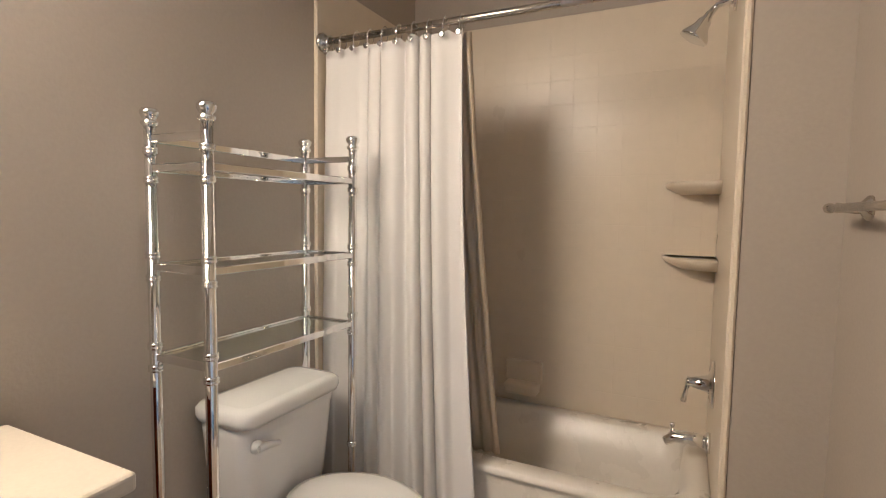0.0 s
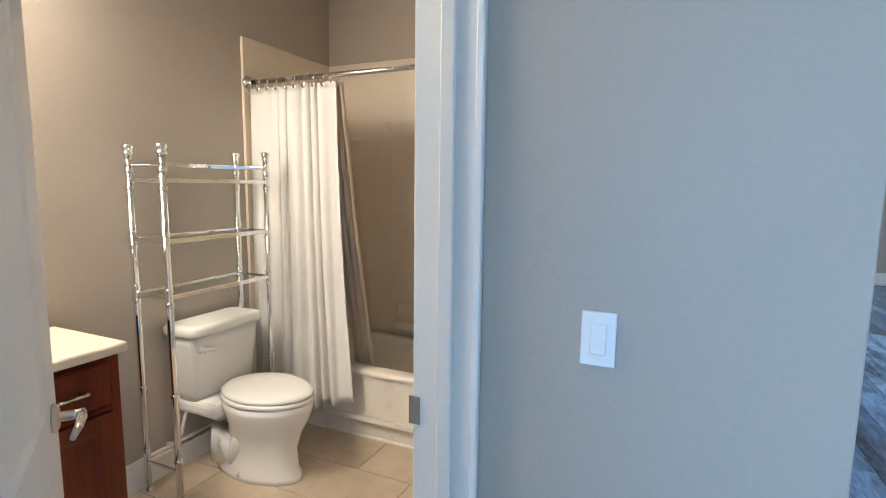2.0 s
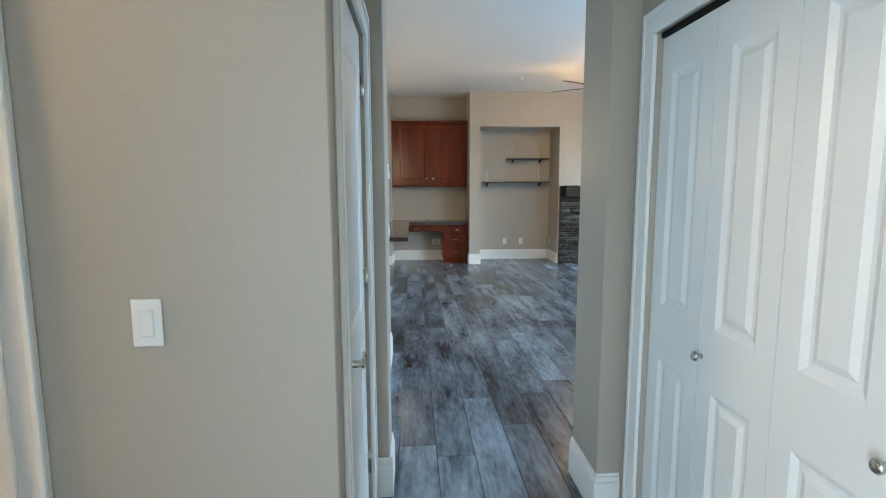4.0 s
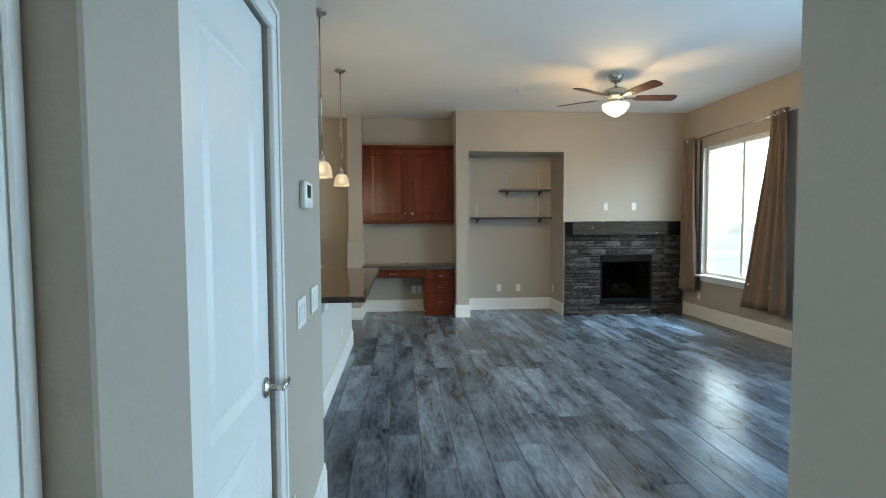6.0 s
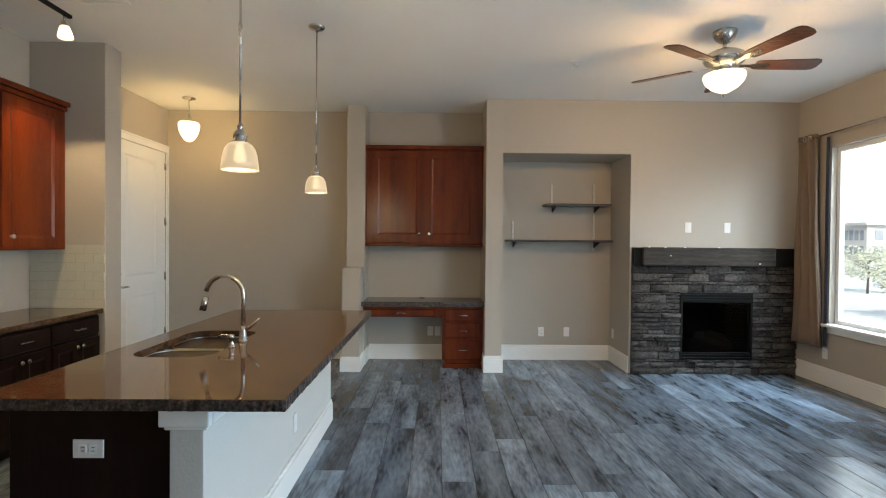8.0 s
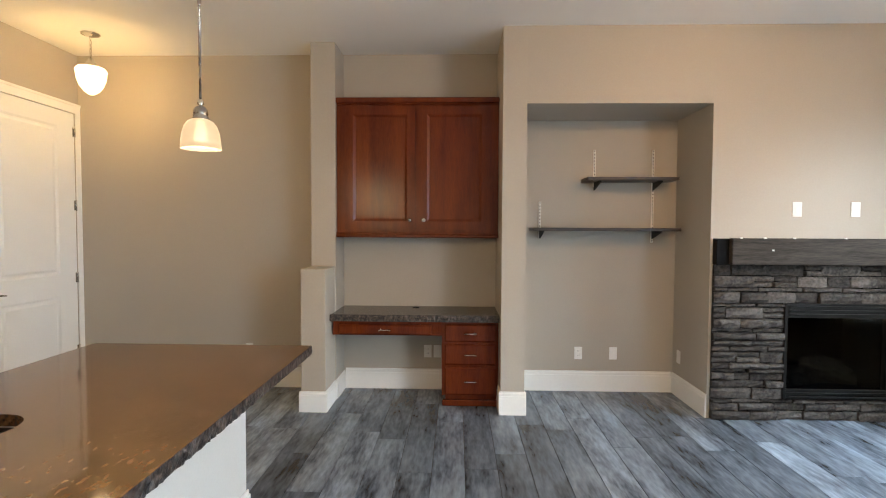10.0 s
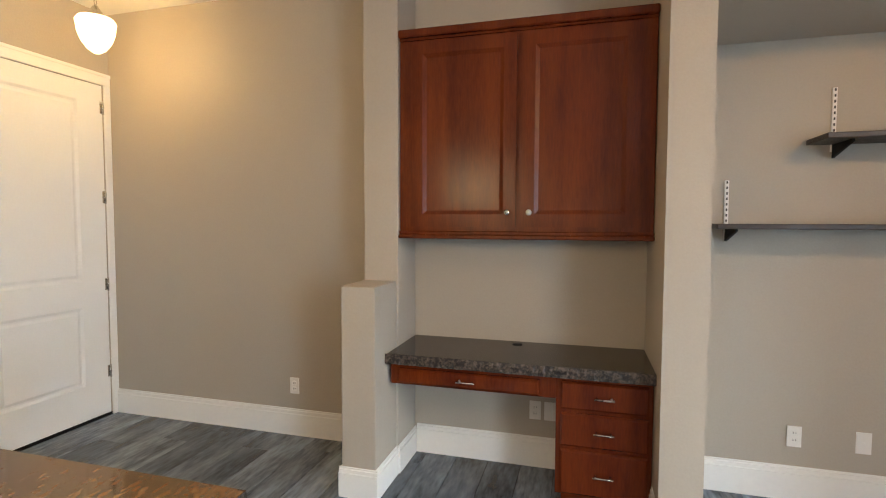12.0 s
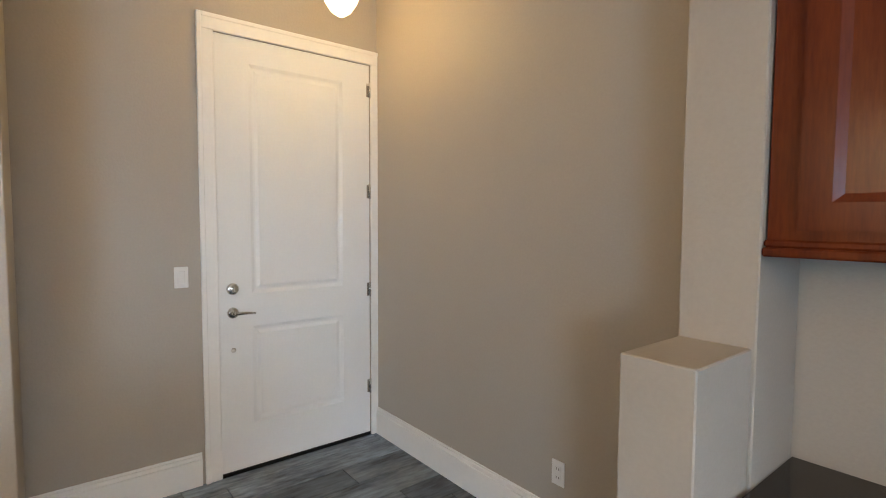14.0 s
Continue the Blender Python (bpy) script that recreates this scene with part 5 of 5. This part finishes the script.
# ---------------------------------------------------------------- over-toilet rack
rack = thing("etagere_rack", (-0.755, 1.355, 0), "chrome over-toilet rack with glass shelves", "rack")
PX, PY = (-0.86, -0.65), (1.065, 1.65)
for x in PX:
    for y in PY:
        bm = bmesh.new()
        tube(bm, [(x, y, 0.0), (x, y, 1.535)], 0.0150, 14)
        lathe(bm, [(0.020, 0.0), (0.022, 0.006), (0.017, 0.014), (0.015, 0.02)], (x, y, 0.0), seg=14)
        p = part("post", bm, CHROME, rack)
        for z in (1.475, 1.40, 1.205, 1.145, 0.965, 0.905, 0.50, 0.20):
            bm = bmesh.new()
            lathe(bm, [(0.0150, -0.010), (0.0190, -0.007), (0.0190, -0.002), (0.016, 0.0), (0.0190, 0.002), (0.0190, 0.007), (0.0150, 0.010)], (x, y, z), seg=14)
            part("collar", bm, CHROME, p)
        bm = bmesh.new()
        lathe(bm, [(0.0150, 0.0), (0.021, 0.006), (0.021, 0.012), (0.014, 0.018), (0.022, 0.028), (0.024, 0.038), (0.017, 0.047), (0.002, 0.05)], (x, y, 1.535), seg=16)
        part("finial", bm, CHROME, p)
for z, deck in ((1.505, False), (1.43, True), (1.175, True), (0.935, True)):
    d, t = 0.007, 0.010
    rows = [((PX[0] - d, PY[0], z - t), (PX[0] + d, PY[1], z + t)), ((PX[0], PY[0] - d, z - t), (PX[1], PY[0] + d, z + t)), ((PX[0], PY[1] - d, z - t), (PX[1], PY[1] + d, z + t))]
    if deck:
        rows.append(((PX[1] - d, PY[0], z - t), (PX[1] + d, PY[1], z + t)))
    for r in rows:
        boxes("rail", [r], CHROME, rack, bevel=0.002)
    if deck:
        ob = boxes("glass_shelf", [((PX[0] + 0.008, PY[0] + 0.008, z - 0.002), (PX[1] - 0.008, PY[1] - 0.008, z + 0.004))], SHELFG, rack, "clear glass shelf")
        ob.visible_shadow = False
for a, b in (((PX[0], PY[0] - 0.006, 0.14), (PX[1], PY[0] + 0.006, 0.155)), ((PX[0], PY[1] - 0.006, 0.14), (PX[1], PY[1] + 0.006, 0.155)), ((PX[0] - 0.006, PY[0], 0.14), (PX[0] + 0.006, PY[1], 0.155))):
    boxes("rail", [(a, b)], CHROME, rack, bevel=0.002)

# ---------------------------------------------------------------- vanity, mirror, towel bar
vn = thing("vanity", (-0.7, 0.0, 0), "cherry-stained bathroom vanity with drawers", "vanity")
boxes("body", [((-0.918, -0.95, 0.09), (-0.515, 0.75, 0.818)), ((-0.918, -0.95, 0.0), (-0.58, 0.75, 0.09))], CHERRY, vn, bevel=0.002)
vm = frame_at("+x", -0.515, -0.95, 0)
for k in range(4):
    u = 1.68 - 0.31 * (k + 1)
    drawer_front(vn, vm, u, 0.635, 0.29, 0.165, 0)
    d, dm = cabinet_door(vn, vm, u, 0.11, 0.29, 0.505, 0, s=0.05)
    pull(d, dm, 0.04, 0.42, 0.022)
vt = thing("bathroom_countertop", (-0.7, 0.0, 0.82), "almond laminate vanity top with backsplash", "countertop")
bm = bmesh.new()
box(bm, (-0.918, -0.98, 0.820), (-0.475, 0.764, 0.858), bevel=0.010, seg=3)
part("slab", bm, LAMINATE, vt)
bm = bmesh.new()
box(bm, (-0.918, -0.98, 0.856), (-0.895, 0.735, 0.985), bevel=0.006, seg=2)
part("backsplash", bm, LAMINATE, vt)
bm = bmesh.new()
box(bm, (-0.9185, -0.90, 1.0), (-0.913, 0.668, 2.08), bevel=0.002)
tagged(part("wall_mirror", bm, MIRROR), "large frameless bathroom mirror above the vanity", "mirror")
vl = thing("vanity_lamp", (-0.9, 0.25, 2.25), "nickel bar vanity lamp with frosted shades", "wall lamp")
boxes("bar", [((-0.918, -0.15, 2.22), (-0.885, 0.60, 2.30))], NICKEL, vl, bevel=0.008)
for y in (-0.05, 0.225, 0.50):
    bm = bmesh.new()
    lathe(bm, [(0.03, 0.0), (0.05, -0.04), (0.06, -0.10), (0.055, -0.11), (0.002, -0.105)], (-0.83, y, 2.27), seg=18)
    part("shade", bm, SHADE, vl, "lit frosted glass shade")
tb = thing("towel_bar", (0.75, 1.3, 1.35), "brushed nickel towel bar on the bathroom wall", "towel bar")
bm = bmesh.new()
tube(bm, [(0.69, 1.655, 1.352), (0.69, 1.02, 1.352)], 0.009, 12)
for y in (1.66, 1.015):
    lathe(bm, [(0.008, -0.012), (0.012, 0), (0.012, 0.012), (0.004, 0.016)], (0.69, y, 1.352), (0, 1 if y > 1 else -1, 0), 12)
part("bar", bm, NICKEL, tb)
for y in (1.60, 1.08):
    bm = bmesh.new()
    lathe(bm, [(0.028, 0), (0.028, 0.006), (0.014, 0.018), (0.010, 0.05), (0.012, 0.062)], (0.75, y, 1.352), (-1, 0, 0), 18)
    part("mount", bm, NICKEL, tb)

# ---------------------------------------------------------------- outside the window
GROUND = mat("pale_dry_ground", (0.5, 0.49, 0.47), 0.9, vary=0.25, scale=0.2, grain=3)
LEAF = mat("grey_green_leaves", (0.42, 0.44, 0.33), 0.6, vary=0.4, scale=2, grain=9)
BARK = mat("grey_bark", (0.12, 0.09, 0.07), 0.9, vary=0.3)
FACADE = mat("pale_stucco", (0.42, 0.41, 0.40), 0.8, vary=0.06)
FARG = mat("far_window_glass", (0.2, 0.22, 0.25), 0.15)
bm = bmesh.new()
vs = [bm.verts.new(p) for p in ((6.7, -900, -0.6), (900, -900, -0.6), (900, 900, -0.6), (6.7, 900, -0.6))]
bm.faces.new(vs)
tagged(part("ground", bm, GROUND), "pale dry ground outside the window", "ground", kind="structure")
HAZE = glow("white_overcast_haze", (0.80, 0.91, 1.0), 5.0)
bm = bmesh.new()
bm.faces.new([bm.verts.new(p) for p in ((400, -700, -2), (400, 900, -2), (400, 900, 260), (400, -700, 260))])
tagged(part("backdrop", bm, HAZE), "bright white hazy sky beyond the window", "sky", kind="structure")
trng = random.Random(21)


def tree(x, y, h, w):
    root = thing("tree", (x, y, -0.6), "small grey-green tree outside the window", "tree", "trees outside")
    bm = bmesh.new()
    tube(bm, [(x, y, -0.6), (x + 0.05, y, h * 0.3), (x, y + 0.05, h * 0.7)], [0.05, 0.035, 0.015], 8)
    for k in range(6):
        a = k * 1.05
        tube(bm, [(x, y, h * 0.2 + k * 0.08 * h), (x + w * 0.5 * math.cos(a), y + w * 0.5 * math.sin(a), h * 0.45 + k * 0.07 * h)], [0.02, 0.008], 6)
    part("trunk", bm, BARK, root)
    v, f = [], []
    for k in range(1500):
        a, r = trng.uniform(0, 6.28), w * trng.random() ** 0.6
        z = trng.random()
        r *= 0.35 + 0.65 * math.sin(math.pi * (0.12 + 0.8 * z))
        c = Vector((x + r * math.cos(a), y + r * math.sin(a), h * (0.12 + 0.88 * z) + 0.2 * math.sin(a * 3)))
        d1 = Vector((trng.uniform(-1, 1), trng.uniform(-1, 1), trng.uniform(-1, 1))).normalized() * 0.09
        d2 = d1.orthogonal().normalized() * 0.03
        i = len(v)
        v += [tuple(c - d1 - OFF[root]), tuple(c + d2 - OFF[root]), tuple(c + d1 - OFF[root]), tuple(c - d2 - OFF[root])]
        f.append((i, i + 1, i + 2, i + 3))
    me = bpy.data.meshes.new("crown")
    me.from_pydata(v, [], f)
    me.materials.append(LEAF)
    ob = new("crown", me)
    ob.parent = root
    return root


for x, y, h, w in ((15.5, 16.6, 1.0, 1.1), (21, 24.6, 1.3, 1.3), (26, 28, 1.9, 1.2), (14.5, 12.6, 1.3, 1.2), (34, 46, 2.4, 1.8)):
    tree(x, y, h, w)
bl = thing("apartment_building", (60, 66, -0.6), "pale distant apartment building seen through the window", "building")
boxes("wall", [((54, 63, -0.6), (66, 68, 4.0))], FACADE, bl)
boxes("roof", [((53.5, 62.5, 4.0), (66.5, 68.5, 4.4))], FACADE, bl)
for k in range(6):
    for z in (0.3, 2.2):
        boxes("window", [((53.95, 63.4 + k * 0.8, z), (54.0, 63.9 + k * 0.8, z + 1.2))], FARG, bl)
        boxes("window", [((55 + k * 1.8, 62.95, z), (56 + k * 1.8, 63.0, z + 1.2))], FARG, bl)

# ---------------------------------------------------------------- pieces: planks, floor tiles, ledgestone
rng = random.Random(7)
floor = thing("floor", (2.6, 4.0, 0), "grey-brown wood-look vinyl plank floor", "floor", kind="structure")
PW_, PL_ = 0.205, 1.22


far_v, far_f = [], []


def plank(x0, x1, y0, y1):
    c, g = 0.0018, 0.0016
    x0, x1, y0, y1 = x0 + g, x1 - g, y0 + g, y1 - g
    v = []
    for z, i in ((-0.014, 0), (-c, 0), (0, c)):
        v += [(x - 2.6, y - 4.0, z) for x, y in ((x0 + i, y0 + i), (x1 - i, y0 + i), (x1 - i, y1 - i), (x0 + i, y1 - i))]
    f = [(8, 9, 10, 11)]
    for r in (0, 4):
        f += [(r + k, r + (k + 1) % 4, r + 4 + (k + 1) % 4, r + 4 + k) for k in range(4)]
    if x1 < 1.3 and y0 < 6.9 or y1 < -0.2 or x0 > 5.6 and y1 < 4.5:
        k = len(far_v)
        far_v.extend(v)
        far_f.extend(tuple(i + k for i in q) for q in f)
        return
    me = bpy.data.meshes.new("plank")
    me.from_pydata(v, [], f)
    me.materials.append(PLANK)
    ob = new("plank", me)
    ob.parent = floor


x = -1.18
while x < 6.36:
    y0 = -2.6 - rng.random() * PL_
    while y0 < 9.25:
        a, b = max(y0, -2.6), min(y0 + PL_, 9.25)
        if x + PW_ < 0.90:
            a = max(a, 2.62)
        if b - a > 0.02 and not (x > 2.75 and b < 1.9):
            plank(x, x + PW_, a, b)
        y0 += PL_
    x += PW_
me = bpy.data.meshes.new("planks_far")
me.from_pydata(far_v, [], far_f)
me.materials.append(PLANK)
ob = new("planks_far", me)
ob.parent = floor
tagged(ob, kind="stuff")

bath_floor = thing("floor_bathroom", (0, 1, 0), "beige ceramic tile bathroom floor", "floor", kind="structure")
boxes("grout", [((-0.92, -1.08, -0.014), (0.87, 2.56, 0.0005))], GROUT, bath_floor)
for r in range(-8, 4):
    y0 = 1.63 + r * 0.295
    off = -0.09 if r % 2 == 0 else 0.21
    for c in range(-3, 3):
        a, b = max(off + c * 0.6, -0.92), min(off + (c + 1) * 0.6, 0.86)
        if b - a < 0.03 or y0 + 0.295 < -1.0 or y0 > 1.9:
            continue
        bm = bmesh.new()
        box(bm, (a + 0.0025, y0 + 0.0025, 0.0), (b - 0.0025, y0 + 0.2925, 0.004), bevel=0.0012)
        part("tile", bm, TILE, bath_floor)

srng = random.Random(11)


def stone(x0, x1, z0, z1):
    d = srng.uniform(0.014, 0.066)
    g = 0.0045
    nx = max(2, int((x1 - x0) / 0.05))
    v, f = [], []
    for j in range(4):
        for i in range(nx + 1):
            u, w = i / nx, j / 3
            edge = i in (0, nx) or j in (0, 3)
            px = x0 + g + (x1 - x0 - 2 * g) * u + (0 if edge else srng.uniform(-0.005, 0.005))
            pz = z0 + g + (z1 - z0 - 2 * g) * w + (srng.uniform(-0.003, 0.003) if edge else srng.uniform(-0.004, 0.004))
            py = 8.606 - (d * 0.72 if edge else d) + srng.uniform(-0.006, 0.006)
            v.append((px - 5.4, py - 8.6, max(pz, 0.001)))
    n = nx + 1
    for j in range(3):
        for i in range(nx):
            f.append((j * n + i, j * n + i + 1, (j + 1) * n + i + 1, (j + 1) * n + i))
    rim = [i for i in range(n)] + [j * n + nx for j in range(1, 4)] + [3 * n + i for i in range(nx - 1, -1, -1)] + [j * n for j in (2, 1)]
    k0 = len(v)
    for i in rim:
        v.append((v[i][0], 8.606 - 8.6, v[i][2]))
    for k in range(len(rim)):
        f.append((rim[k], k0 + k, k0 + (k + 1) % len(rim), rim[(k + 1) % len(rim)]))
    me = bpy.data.meshes.new("stone")
    me.from_pydata(v, [], f)
    me.materials.append(STONE)
    ob = new("stone", me)
    ob.parent = fire


def stone_rows(x0, x1, z0, z1):
    z = z0
    while z < z1 - 0.01:
        h = srng.choice((0.035, 0.045, 0.06, 0.075, 0.09))
        if z + h > z1 - 0.03:
            h = z1 - z
        x = x0
        while x < x1 - 0.01:
            w = srng.uniform(0.09, 0.34)
            if x + w > x1 - 0.08:
                w = x1 - x
            if h > 0.07 and w < 0.2 and srng.random() < 0.5:
                stone(x, x + w, z, z + h * 0.5)
                stone(x, x + w, z + h * 0.5, z + h)
            else:
                stone(x, x + w, z, z + h)
            x += w
        z += h


stone_rows(4.462, 6.345, 0.0, 0.165)
stone_rows(4.462, 5.02, 0.165, 0.925)
stone_rows(5.84, 6.345, 0.165, 0.925)
stone_rows(4.462, 6.345, 0.925, 1.228)
